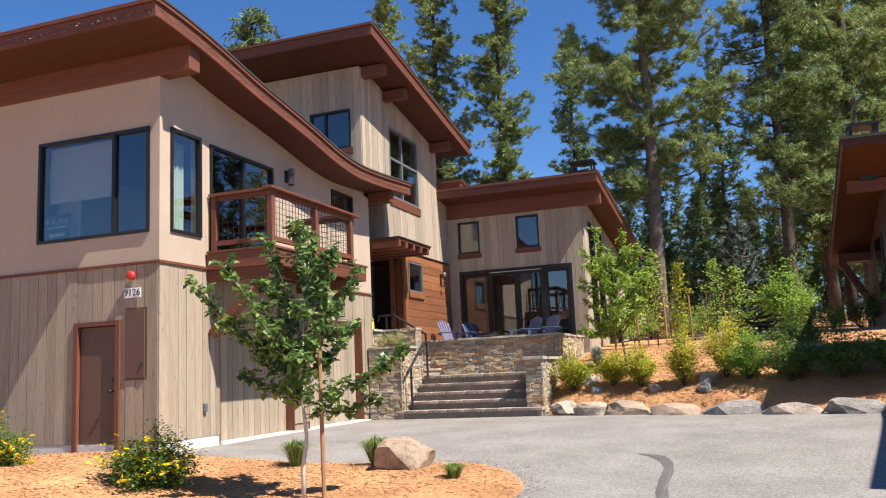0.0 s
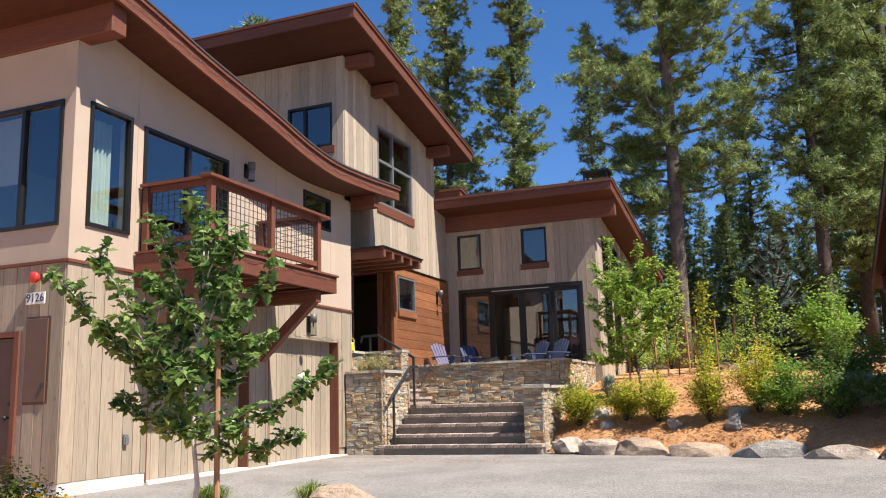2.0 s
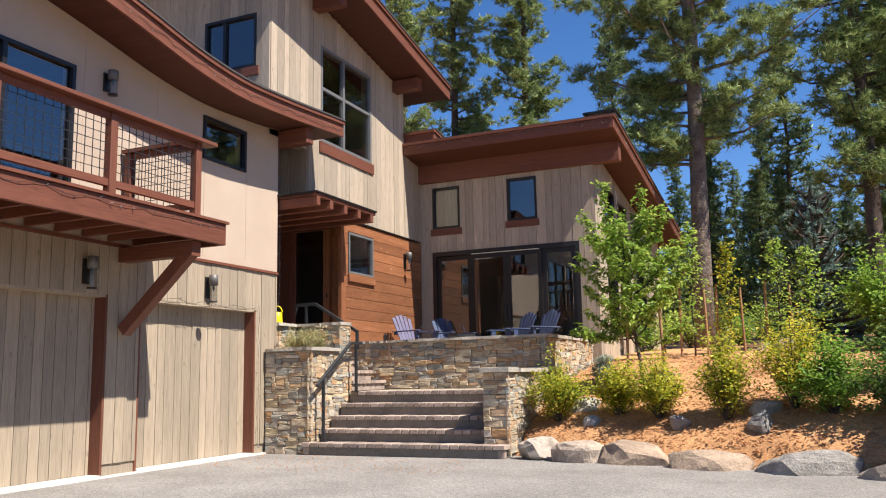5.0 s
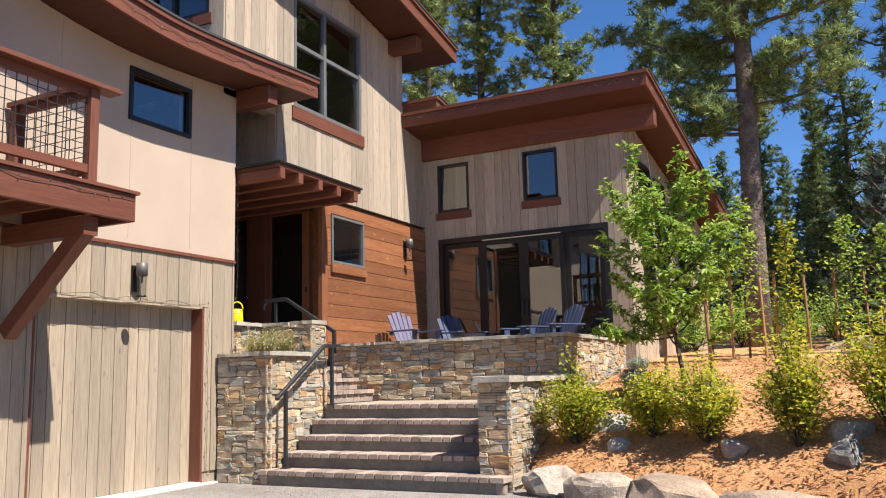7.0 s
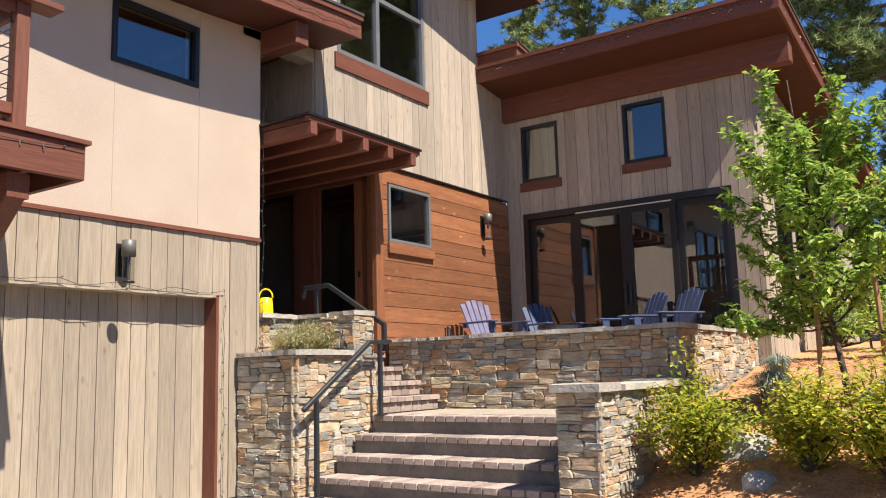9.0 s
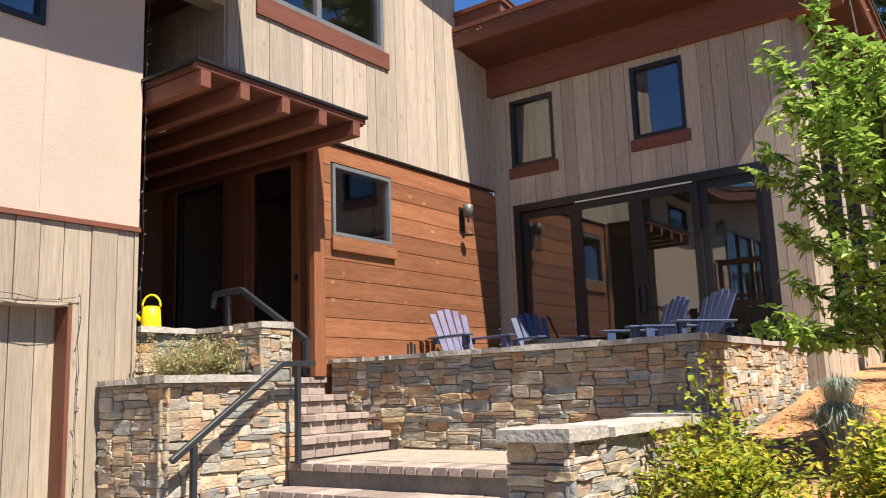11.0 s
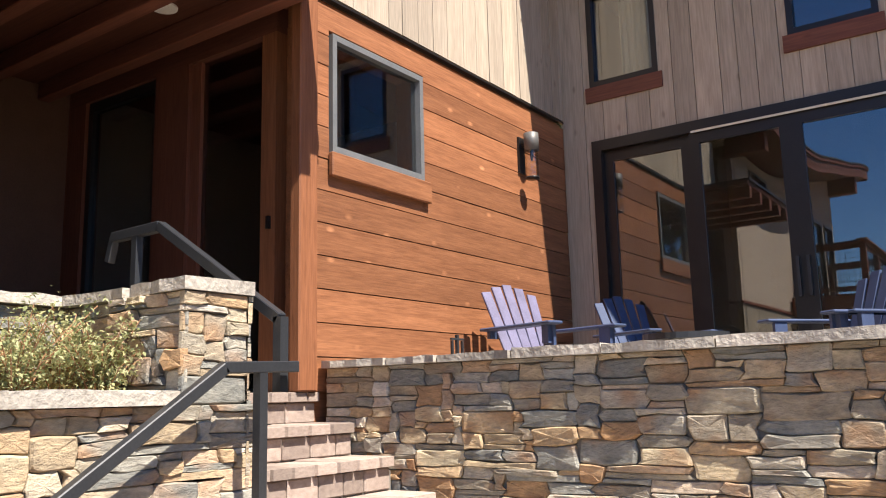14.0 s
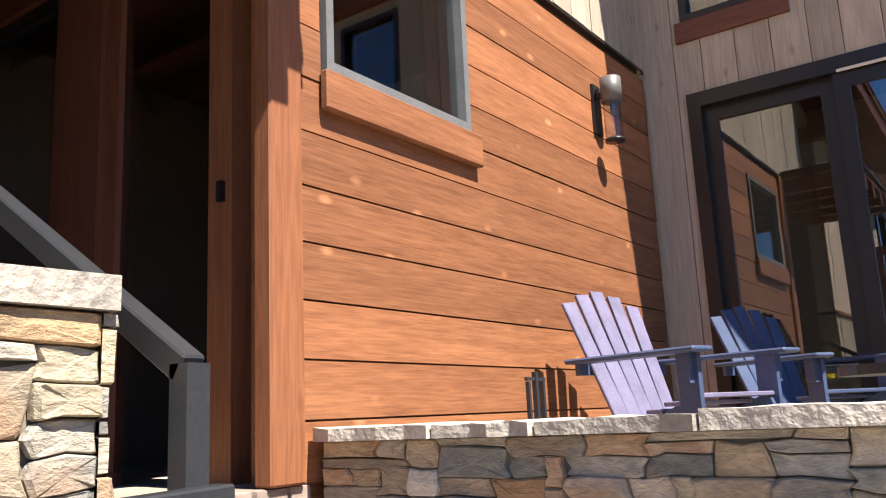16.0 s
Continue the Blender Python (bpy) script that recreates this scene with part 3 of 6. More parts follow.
# windows and doors of the garage block
window("window_1", "y", GY0, -1, -10.75, -8.53, 3.34, 5.01, (-9.22,), (), label="dark-framed bedroom window with a white blind")
window("window_2", "x", XE, 1, 10.60, 11.38, 3.36, 5.04, label="tall dark-framed corner window with pale green curtain")
window("sliding_door_1", "x", XE, 1, 11.62, 13.60, 3.18, 5.0, (12.62,), label="dark-framed sliding glass door onto the balcony")
window("window_3", "x", XE, 1, 15.97, 16.99, 4.39, 5.05, label="small dark-framed window in stucco")
ww = thing("roller_blind", "white roller blind half drawn down", "blind", (-9.98, GY0 + 0.16, 4.1))
part("cloth", Build().box((-0.70, 0, -0.05), (0.68, 0.006, 0.85)), WHITE, ww)
part("bottom_bar", Build().box((-0.70, -0.004, -0.075), (0.68, 0.012, -0.05)), WHITE, ww)


def curtain(name, axis, u0, u1, z0, z1, at, material, label):
    b = Build()
    n = 40
    for i in range(n + 1):
        u = u0 + (u1 - u0) * i / n
        d = 0.035 * math.sin(i * 1.35) + 0.01 * math.sin(i * 0.5)
        p = (at + d, u) if axis == "x" else (u, at + d)
        b.v += [(*p, z0), (*p, z1)]
    b.f = [(2 * i, 2 * i + 2, 2 * i + 3, 2 * i + 1) for i in range(n)]
    return solid(name, b, material, label, "curtain", "", True)


curtain("curtain", "x", 10.66, 11.3, 3.2, 4.95, XE - 0.3, CURTAIN, "pale green pleated curtain hanging in window")
curtain("curtain", "y", -10.7, -10.2, 3.2, 4.6, GY0 + 0.35, WHITE, "white sheer curtain behind the window")


def lettering(text, size, at, rot, material, parent, name="lettering"):
    cu = bpy.data.curves.new(name, "FONT")
    cu.body, cu.size, cu.extrude, cu.align_x, cu.align_y = text, size, 0.002, "CENTER", "CENTER"
    tmp = bpy.data.objects.new(name, cu)
    scene.collection.objects.link(tmp)
    me = bpy.data.meshes.new_from_object(tmp.evaluated_get(bpy.context.evaluated_depsgraph_get()))
    bpy.data.objects.remove(tmp)
    me.materials.append(material)
    ob = new(name, me)
    ob.parent = parent
    ob.matrix_basis = pose(*at, *rot)
    return ob


fs = thing("for_sale_sign", "blue sale sign leaning in the window", "sign", (-10.40, GY0 + 0.05, 3.39))
part("panel", Build().box((-0.26, 0, 0), (0.26, 0.012, 0.42)), SIGN_BLUE, fs)
lettering("FOR SALE", 0.11, (0, -0.006, 0.31), (90, 0, 0), WHITE, fs)
part("text_bar", Build().box((-0.2, -0.006, 0.2), (0.2, -0.001, 0.222)), WHITE, fs)
part("text_bar", Build().box((-0.16, -0.006, 0.06), (0.16, -0.001, 0.11)), WHITE, fs)

md = tagged(new("door_1"), "plain brown steel service door in a stained frame", "door", "", "structure")
part("door_leaf", Build().box((-9.86, GY0 + 0.03, 0.02), (-9.15, GY0 + 0.08, 1.94)), DOOR_BROWN, md, bevel=0.004)
for a, b_ in (((-9.95, -0.0), (-9.87, 2.02)), ((-9.14, 0.0), (-9.06, 2.02))):
    part("door_frame", Build().box((a[0], GY0 - 0.035, a[1]), (b_[0], GY0 + 0.1, b_[1])), BROWN_UP, md, "reddish-brown stained jamb")
part("door_frame", Build().box((-9.87, GY0 - 0.032, 1.95), (-9.14, GY0 + 0.1, 2.02)), BROWN_X, md, "reddish-brown stained head")
part("door_handle", Build().tube([(-9.22, GY0 + 0.03, 0.95), (-9.22, GY0 - 0.03, 0.95)], 0.012).tube([(-9.22, GY0 - 0.03, 0.95), (-9.22, GY0 - 0.06, 0.95)], [0.032, 0.022], 12), BLACK, md, "dark round knob", True)
part("lock", Build().tube([(-9.22, GY0 + 0.03, 1.12), (-9.22, GY0 + 0.012, 1.12)], 0.024, 12), BLACK, md)
up = tagged(new("utility_cabinet"), "brown painted utility cabinet set in the siding", "cabinet")
part("body", Build().box((-8.98, GY0 + 0.0, 1.1), (-8.57, GY0 + 0.15, 2.19)), DOOR_BROWN, up)
part("door", Build().box((-8.96, GY0 - 0.022, 1.13), (-8.60, GY0 - 0.004, 2.16)), DOOR_BROWN, up, bevel=0.004)
part("latch", Build().box((-8.66, GY0 - 0.04, 1.3), (-8.63, GY0 - 0.02, 1.36)), BLACK, up)
hn = thing("house_number", "white plate with black numerals", "sign", (-8.82, GY0 - 0.02, 2.42))
part("plate", Build().box((-0.155, -0.015, -0.075), (0.155, 0, 0.075)), WHITE, hn)
lettering("9126", 0.15, (0, -0.018, 0.0), (90, 0, 0), BLACK, hn)
bell = thing("alarm_bell", "round red alarm bell on the siding", "bell", (-8.82, GY0 - 0.02, 2.68))
part("gong", Build().tube([(0, -0.03, 0), (0, -0.07, 0), (0, -0.085, 0)], [0.075, 0.07, 0.04], 20), RED, bell, smooth=True)
part("base", Build().tube([(0, 0, 0), (0, -0.03, 0)], [0.05, 0.05], 12), RED, bell)
outlet = thing("outlet_cover", "grey weatherproof outlet cover on siding", "outlet", (XE + 0.005, 11.45, 0.62))
part("cover", Build().box((0, -0.04, -0.07), (0.035, 0.04, 0.07)), GREY_FRAME, outlet, bevel=0.008)
part("flap", Build().box((0.036, -0.032, -0.06), (0.05, 0.032, 0.03)), GREY_FRAME, outlet)

for n, (a, c, _, zt) in enumerate(G_DOORS):
    gd = tagged(new(f"garage_door_{n + 1}"), "wide vertical-board garage door, weathered grey-brown", "garage door", "", "structure")
    part("backing", Build().box((XE - 0.26, a, 0.02), (XE - 0.215, c, zt)), GREY_WOOD, gd)
    u = a + 0.02
    while u < c - 0.05:
        w = min(rng.choice((0.15, 0.18, 0.2)), c - 0.02 - u)
        part("board", Build().box((XE - 0.214, u + 0.004, 0.03), (XE - 0.19 + rng.uniform(0, 0.004), u + w - 0.004, zt - 0.002)), GREY_WOOD, gd)
        u += w
    for s, e in ((a - 0.005, a + 0.035), (c - 0.035, c + 0.005)):
        part("jamb", Build().box((XE - 0.21, s, 0.0), (XE - 0.004, e, zt)), BROWN_UP, gd, "reddish-brown stained jamb")
    part("head", Build().box((XE - 0.21, a + 0.035, zt - 0.03), (XE - 0.004, c - 0.035, zt)), GREY_WOOD, gd)
    part("threshold", Build().box((XE - 0.18, a + 0.035, 0.0), (XE + 0.02, c - 0.035, 0.035)), CONCRETE, gd, "pale weather strip")


def wall_lamp(y, z0, z1, x=XE, label="dark cylinder wall sconce with clear glass"):
    l = thing("wall_lamp", label, "wall lamp", (x, y, z0))
    h = z1 - z0
    part("back_plate", Build().box((0.0, -0.05, 0.06), (0.025, 0.05, h - 0.02)), BRONZE, l)
    part("arm", Build().box((0.025, -0.02, h * 0.72), (0.09, 0.02, h * 0.8)), BRONZE, l)
    part("cap", Build().tube([(0.12, 0, h * 0.62), (0.12, 0, h), (0.12, 0, h + 0.006)], [0.065, 0.065, 0.05], 20), LAMP_METAL, l, "grey metal cylinder cap", True)
    g = part("glass_shade", Build().tube([(0.12, 0, 0.0), (0.12, 0, h * 0.62)], 0.055, 20, False), LAMP_GLASS, l, smooth=True)
    g.visible_shadow = False
    part("ring", Build().tube([(0.12, 0, -0.005), (0.12, 0, 0.012)], 0.06, 20), BRONZE, l, smooth=True)
    part("bulb", Build().tube([(0.12, 0, h * 0.62), (0.12, 0, h * 0.5), (0.12, 0, h * 0.4)], [0.012, 0.016, 0.008], 12), GREY_FRAME, l, smooth=True)
    return l


wall_lamp(16.14, 2.27, 2.66)
wall_lamp(13.9, 2.27, 2.66)
wall_lamp(14.1, 4.76, 5.08)
wall_lamp(22.6, 3.42, 3.82)

# ---- balcony ----
DX, DY0, DY1, DZ = -7.07, 11.5, 14.94, 3.14
bal = thing("balcony", "stained timber balcony with wire mesh railing on braces", "balcony", (XE, 13.35, 2.84))
ox, oy, oz = XE, 13.35, 2.84


def L(x, y, z):
    return (x - ox, y - oy, z - oz)


part("fascia", Build().box(L(DX - 0.05, DY0, 2.84), L(DX, DY1, 3.11)), BROWN, bal, bevel=0.006)
part("fascia", Build().box(L(XE + 0.03, DY0, 2.84), L(DX - 0.05, DY0 + 0.05, 3.11)), BROWN_X, bal)
part("fascia", Build().box(L(XE + 0.03, DY1 - 0.05, 2.84), L(DX - 0.05, DY1, 3.11)), BROWN_X, bal)
for i in range(9):
    x0 = XE + 0.03 + i * 0.1425
    part("deck_board", Build().box(L(x0, DY0 - 0.02, 3.112), L(x0 + 0.137, DY1 + 0.03, 3.145)), BROWN, bal)
for i in range(8):
    yy = DY0 + 0.25 + i * 0.41
    part("joist", Build().box(L(XE + 0.03, yy, 2.9), L(DX - 0.05, yy + 0.05, 3.1)), BROWN_X, bal)
for yy in (11.62, 13.08, 14.46):
    part("post", Build().box(L(DX - 0.15, yy - 0.05, 3.146), L(DX - 0.05, yy + 0.05, 4.07)), BROWN_UP, bal, bevel=0.006)
for yy in (11.62, 14.46):
    part("post", Build().box(L(XE + 0.06, yy - 0.05, 3.146), L(XE + 0.15, yy + 0.05, 4.07)), BROWN_UP, bal)
part("top_rail", Build().box(L(DX - 0.17, 11.46, 4.072), L(DX + 0.02, 14.72, 4.12)), BROWN, bal, bevel=0.006)
for yy in (11.62, 14.46):
    part("top_rail", Build().box(L(XE + 0.03, yy - 0.08, 4.072), L(DX - 0.17, yy + 0.08, 4.119)), BROWN_X, bal)
    part("bottom_rail", Build().box(L(XE + 0.15, yy - 0.03, 3.24), L(DX - 0.15, yy + 0.03, 3.32)), BROWN_X, bal)
    part("sub_rail", Build().box(L(XE + 0.15, yy - 0.02, 3.99), L(DX - 0.15, yy + 0.02, 4.07)), BROWN_X, bal)
for a, c in ((11.67, 13.03), (13.13, 14.41)):
    part("bottom_rail", Build().box(L(DX - 0.13, a, 3.24), L(DX - 0.07, c, 3.32)), BROWN, bal)
    part("sub_rail", Build().box(L(DX - 0.12, a, 3.99), L(DX - 0.08, c, 4.07)), BROWN, bal)
    m = Build()
    for k in range(1, int((c - a) / 0.105) + 1):
        m.bar(L(DX - 0.1, a + k * 0.105, 3.32), L(DX - 0.1, a + k * 0.105, 3.99), 0.007)
    for k in range(1, 7):
        m.bar(L(DX - 0.1, a, 3.32 + k * 0.1), L(DX - 0.1, c, 3.32 + k * 0.1), 0.007)
    part("wire_mesh", m, BLACK, bal, "dark welded wire mesh panel")
for yy in (11.62, 14.46):
    m = Build()
    for k in range(1, 8):
        m.bar(L(XE + 0.15 + k * 0.105, yy, 3.32), L(XE + 0.15 + k * 0.105, yy, 3.99), 0.007)
    for k in range(1, 7):
        m.bar(L(XE + 0.15, yy, 3.32 + k * 0.1), L(DX - 0.15, yy, 3.32 + k * 0.1), 0.007)
    part("wire_mesh", m, BLACK, bal, "dark welded wire mesh panel")
for yy in (11.62, 14.5):
    part("brace", Build().bar(L(XE + 0.06, yy, 1.78), L(DX - 0.16, yy, 2.74), 0.14, 0.16), BROWN_UP, bal, bevel=0.008)
    part("beam", Build().box(L(XE + 0.0, yy - 0.08, 2.66), L(DX - 0.1, yy + 0.08, 2.838)), BROWN_X, bal)

# ---- tower ----
TY0, TY1, TYL = 17.62, 22.65, 18.77


def tower_roof(y):
    return 8.92 - (y - 16.5) * 0.185


T_EAST = [(19.18, 21.10, 5.46, 7.32)]
te = solid("wall_tower_east", wall_build("x", XE, -0.2, TYL, TY1, 4.17, lambda y: tower_roof(y) - 0.3, T_EAST), BOX_WOOD, "pale vertical board siding in full sun", "wall")
siding(te, "x", XE, 1, TYL, 22.62, 4.17, lambda y: tower_roof(y) - 0.3, T_EAST, 0.19, BOX_WOOD, rng, 0.006)
siding(te, "x", XE, 1, TY0, TYL, 5.55, lambda y: tower_roof(y) - 0.3, (), 0.19, BOX_WOOD, rng, 0.006)
solid("wall_tower_east_corner", Build().box((XE - 0.2, TY0, 5.2), (XE, TYL, 8.3)), BOX_WOOD, "pale vertical board siding", "wall")
siding(te, "x", XE, 1, 22.62, 23.45, 4.17, flat(6.0), (), 0.19, BOX_WOOD, rng, 0.006)
solid("wall_tower_corner_north", Build().box((XE - 0.2, TY1, 4.17), (XE, 23.45, 6.0)), BOX_WOOD, "pale vertical board siding", "wall")
T_SOUTH = [(-9.72, -8.62, 6.42, 7.38)]
ts = solid("wall_tower_south", wall_build("y", TY0, 0.2, -13.5, XE - 0.2, 5.2, flat(8.4), T_SOUTH), BOX_WOOD, "vertical board siding in shade", "wall")
siding(ts, "y", TY0, -1, -13.5, XE, 5.2, flat(8.4), T_SOUTH, 0.19, BOX_WOOD, rng, 0.006)
tl = solid("wall_tower_south_lower", Build().box((-11.2, TYL, 4.22), (XE - 0.2, TYL + 0.2, 5.6)), BOX_WOOD, "vertical board siding over the entry", "wall")
siding(tl, "y", TYL, -1, -11.2, XE, 4.22, flat(5.4), (), 0.19, BOX_WOOD, rng, 0.006)
solid("wall_tower_north", Build().box((-13.5, TY1 - 0.2, 5.2), (XE - 0.2, TY1, 7.4)), BOX_WOOD, "plain board wall", "wall")
roof_slab("roof_tower", -14.2, -7.48, list(np.linspace(16.5, 23.3, 8)), tower_roof, 0.30, "reddish-brown shed roof with deep overhang")
for yy in (17.76, 19.0, 22.2):
    zt = tower_roof(yy) - 0.3
    beam_x(-9.0, -7.72, yy, zt - 0.26, zt + 0.0, 0.22)
window("window_4", "x", XE, 1, 19.18, 21.10, 5.46, 7.32, (20.02,), (6.50,), GREY_FRAME, 0.06, label="large grey-framed window of four panes")
window("window_5", "y", TY0, -1, -9.72, -8.62, 6.42, 7.38, (-9.3,), (), label="dark-framed upper window in shade")
solid("window_sill", Build().box((XE, 19.12, 5.25), (XE + 0.05, 21.17, 5.455)), BROWN, "reddish-brown board under the window", "sill")
solid("window_sill", Build().box((-9.78, TY0 - 0.05, 6.26), (-8.56, TY0, 6.415)), BROWN_X, "reddish-brown board under the window", "sill")
solid("wall_inside_tower", Build().box((-12.6, TYL + 0.2, 4.3), (-12.5, TY1 - 0.2, 7.5)).box((-12.5, TYL + 0.2, 4.25), (XE - 0.2, TY1 - 0.2, 4.35)), DARK_ROOM, "plain inner walls", "wall")


def back_roof(y):
    return 6.62 - (y - 22.0) * 0.16


roof_slab("roof_back", -13.5, -7.6, list(np.linspace(22.66, 26.5, 5)), back_roof, 0.26, "reddish-brown lower roof behind the tower")

# ---- cedar wall and entry ----
OY0, OY1 = 20.0, 23.45
O_WIN = [(20.20, 21.17, 3.13, 3.92)]
ow = solid("wall_cedar", wall_build("x", XE - 0.03, -0.2, OY0 + 0.05, OY1, 1.3, flat(4.143), O_WIN), ORANGE, "orange-brown horizontal cedar siding", "wall")
z = 1.635
while z < 4.1:
    h = 0.2055
    b = Build()
    d = XE + rng.uniform(0.002, 0.007)
    for a, c, s0, s1 in _holes([(OY0 + 0.06, OY1 - 0.002, z + 0.004, min(z + h - 0.004, 4.14))], [(20.18, 21.19, 3.11, 3.94)]):
        b.box((XE - 0.03, a, s0), (d, c, s1))
    part("siding_board", b, ORANGE, ow)
    z += h
solid("trim", Build().box((XE - 0.02, OY0 + 0.02, 4.145), (XE + 0.022, OY1 - 0.01, 4.158)), BRONZE, "dark drip flashing above the cedar", "trim")
window("window_6", "x", XE, 1, 20.20, 21.17, 3.13, 3.92, (), (), GREY_FRAME, 0.04, label="grey-framed awning window in cedar siding", inset=0.022)
solid("window_sill", Build().box((XE + 0.012, 20.17, 2.965), (XE + 0.05, 21.22, 3.12)), ORANGE, "cedar board under the window", "sill", bevel=0.006)
solid("corner_post", Build().box((XE - 0.05, OY0 - 0.1, 1.638), (XE + 0.035, OY0 + 0.055, 4.14)), ORANGE_UP, "upright cedar corner post", "post", bevel=0.008)

# entry alcove: floor, ceiling, side walls, glazed door wall
FLOOR_E = 1.62
EY = 20.1
solid("floor_entry", Build().box((-11.3, 18.9, 1.3), (-8.5, EY + 0.2, FLOOR_E)), FLAGSTONE, "flagstone entry landing", "floor")
solid("floor_entry_side", Build().box((-11.3, GY1, 1.3), (-8.62, 18.9, FLOOR_E - 0.003)), FLAGSTONE, "flagstone entry landing", "floor")
solid("wall_entry_west", Build().box((-11.3, GY1, 1.3), (-11.1, EY + 0.2, 4.3)), DOOR_BROWN, "dark stained board wall of the entry", "wall")
ew = tagged(new("door_entry"), "glazed entry door wall in stained timber frames", "door", "", "structure")
for a, c in ((-8.81, -8.675), (-9.95, -9.57), (-11.1, -10.86)):
    part("door_post", Build().box((a, EY - 0.06, FLOOR_E), (c, EY + 0.08, 3.98)), ORANGE_UP if c > -9 else BROWN_UP, ew)
part("door_stile", Build().box((-9.57, EY - 0.03, FLOOR_E), (-9.47, EY + 0.04, 3.98)), BROWN_UP, ew)
part("door_head", Build().box((-11.1, EY - 0.058, 3.98), (-8.675, EY + 0.08, 4.16)), BROWN_X, ew)
for a, c in ((-9.47, -8.815), (-10.86, -9.95)):
    p = part("pane", Build().box((a, EY, FLOOR_E + 0.05), (c, EY + 0.01, 3.98)), SLIDER_GLASS, ew)
    p.visible_shadow = False
part("sash", Build().box((-10.86, EY - 0.03, FLOOR_E), (-10.80, EY + 0.03, 3.98)).box((-10.01, EY - 0.03, FLOOR_E), (-9.952, EY + 0.03, 3.98)).box((-10.8, EY - 0.03, 3.9), (-10.01, EY + 0.03, 3.978)), BRONZE, ew)
part("doorbell", Build().box((-8.735, EY - 0.085, 2.66), (-8.71, EY - 0.062, 2.74)), BRONZE, ew)
er = solid("wall_entry_return", Build().box((-8.673, EY + 0.06, FLOOR_E), (-8.402, EY + 0.16, 4.15)), ORANGE, "short cedar return beside the door", "wall")
for k in range(12):
    part("siding_board", Build().box((-8.671, EY + 0.03, 1.64 + k * 0.2), (-8.402, EY + 0.058, 1.64 + k * 0.2 + 0.19)), ORANGE, er)
solid("room_entry", Build().box((-11.1, 22.4, 1.3), (XE - 0.25, 22.5, 4.2)).box((-11.2, EY + 0.1, 1.3), (-11.1, 22.4, 4.2)).box((-11.1, EY + 0.1, 1.5), (XE - 0.25, 22.4, FLOOR_E - 0.01)), DARK_ROOM, "dim hall behind the glazed door", "room")
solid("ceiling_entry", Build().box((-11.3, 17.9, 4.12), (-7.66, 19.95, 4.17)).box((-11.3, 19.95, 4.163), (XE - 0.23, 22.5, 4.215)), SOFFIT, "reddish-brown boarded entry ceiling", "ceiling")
cn = thing("entry_canopy", "stained timber entry canopy with projecting rafters", "canopy", (-8.0, 18.9, 4.0))
for yy in (17.97, 18.38, 18.85, 19.32, 19.79):
    part("rafter", Build().box((-11.05 + 8.0, yy - 0.05 - 18.9, -0.03), (-7.60 + 8.0, yy + 0.05 - 18.9, 0.118)), BROWN_X, cn, bevel=0.006)
part("flashing", Build().box((-11.0 + 8, 17.86 - 18.9, 0.172), (-7.57 + 8, 19.93 - 18.9, 0.2)), BRONZE, cn)
part("edge_board", Build().box((-7.66 + 8, 17.88 - 18.9, 0.119), (-7.60 + 8, 19.92 - 18.9, 0.17)), BROWN, cn)
for x, y in ((-9.2, 18.62), (-9.2, 19.55)):
    dl = thing("downlight", "small round recessed ceiling light", "ceiling light", (x, y, 4.118))
    part("trim_ring", Build().tube([(0, 0, 0), (0, 0, -0.012)], 0.085, 20), WHITE, dl)

# ---- wing ----
WY, WX = 23.45, -4.32
W_SOUTH = [(-8.03, -7.36, 4.43, 5.38), (-6.24, -5.56, 4.46, 5.40), (-8.04, -4.67, 1.5, 3.9)]


def wing_roof(y):
    return 6.28 - (y - 22.5) * 0.135


ws = solid("wall_wing_south", wall_build("y", WY, 0.2, XE - 0.01, WX, 1.0, flat(5.85), W_SOUTH), BOX_WOOD, "grey-brown vertical board siding in shade", "wall")
siding(ws, "y", WY, -1, XE + 0.02, WX, 1.0, flat(5.8), W_SOUTH, 0.19, BOX_WOOD, rng, 0.006)
W_EAST = [(24.3, 25.3, 2.0, 5.2), (25.6, 26.6, 2.0, 5.1), (27.6, 28.8, 2.2, 4.6)]
we = solid("wall_wing_east", wall_build("x", WX, -0.2, WY + 0.2, 31.0, 0.8, lambda y: wing_roof(y) - 0.3, W_EAST), BOX_WOOD, "pale vertical board siding in sun", "wall")
siding(we, "x", WX, 1, WY - 0.02, 31.0, 1.2, lambda y: wing_roof(y) - 0.3, W_EAST, 0.19, BOX_WOOD, rng, 0.006)
solid("wall_wing_north", Build().box((XE, 31.0, 0.8), (WX, 31.2, 5.2)), BOX_WOOD, "plain board wall", "wall")
for n, (a, c, e, f) in enumerate(W_EAST):
    window(f"window_{9 + n}", "x", WX, 1, a, c, e, f, (), (), BRONZE, 0.05, label="tall dark-framed side window")
roof_slab("roof_wing", XE - 0.02, -3.65, list(np.linspace(22.6, 31.6, 8)), wing_roof, 0.28, "reddish-brown shed roof over the glazed room")
beam_x(XE - 0.0, -3.72, WY - 0.02, 5.50, 5.93, 0.2)
solid("roof_beam", Build().box((-3.9, 23.35, 5.6), (-3.84, 23.45, 5.78)), BROWN_X, "short timber block under the eave", "beam", "")
window("window_7", "y", WY, -1, -8.03, -7.36, 4.43, 5.38, label="small dark-framed window with cream curtain")
window("window_8", "y", WY, -1, -6.24, -5.56, 4.46, 5.40, label="small dark-framed window reflecting the sky")
solid("window_sill", Build().box((-8.07, WY - 0.045, 4.28), (-7.32, WY - 0.005, 4.425)), BROWN_X, "reddish-brown board under the window", "sill")
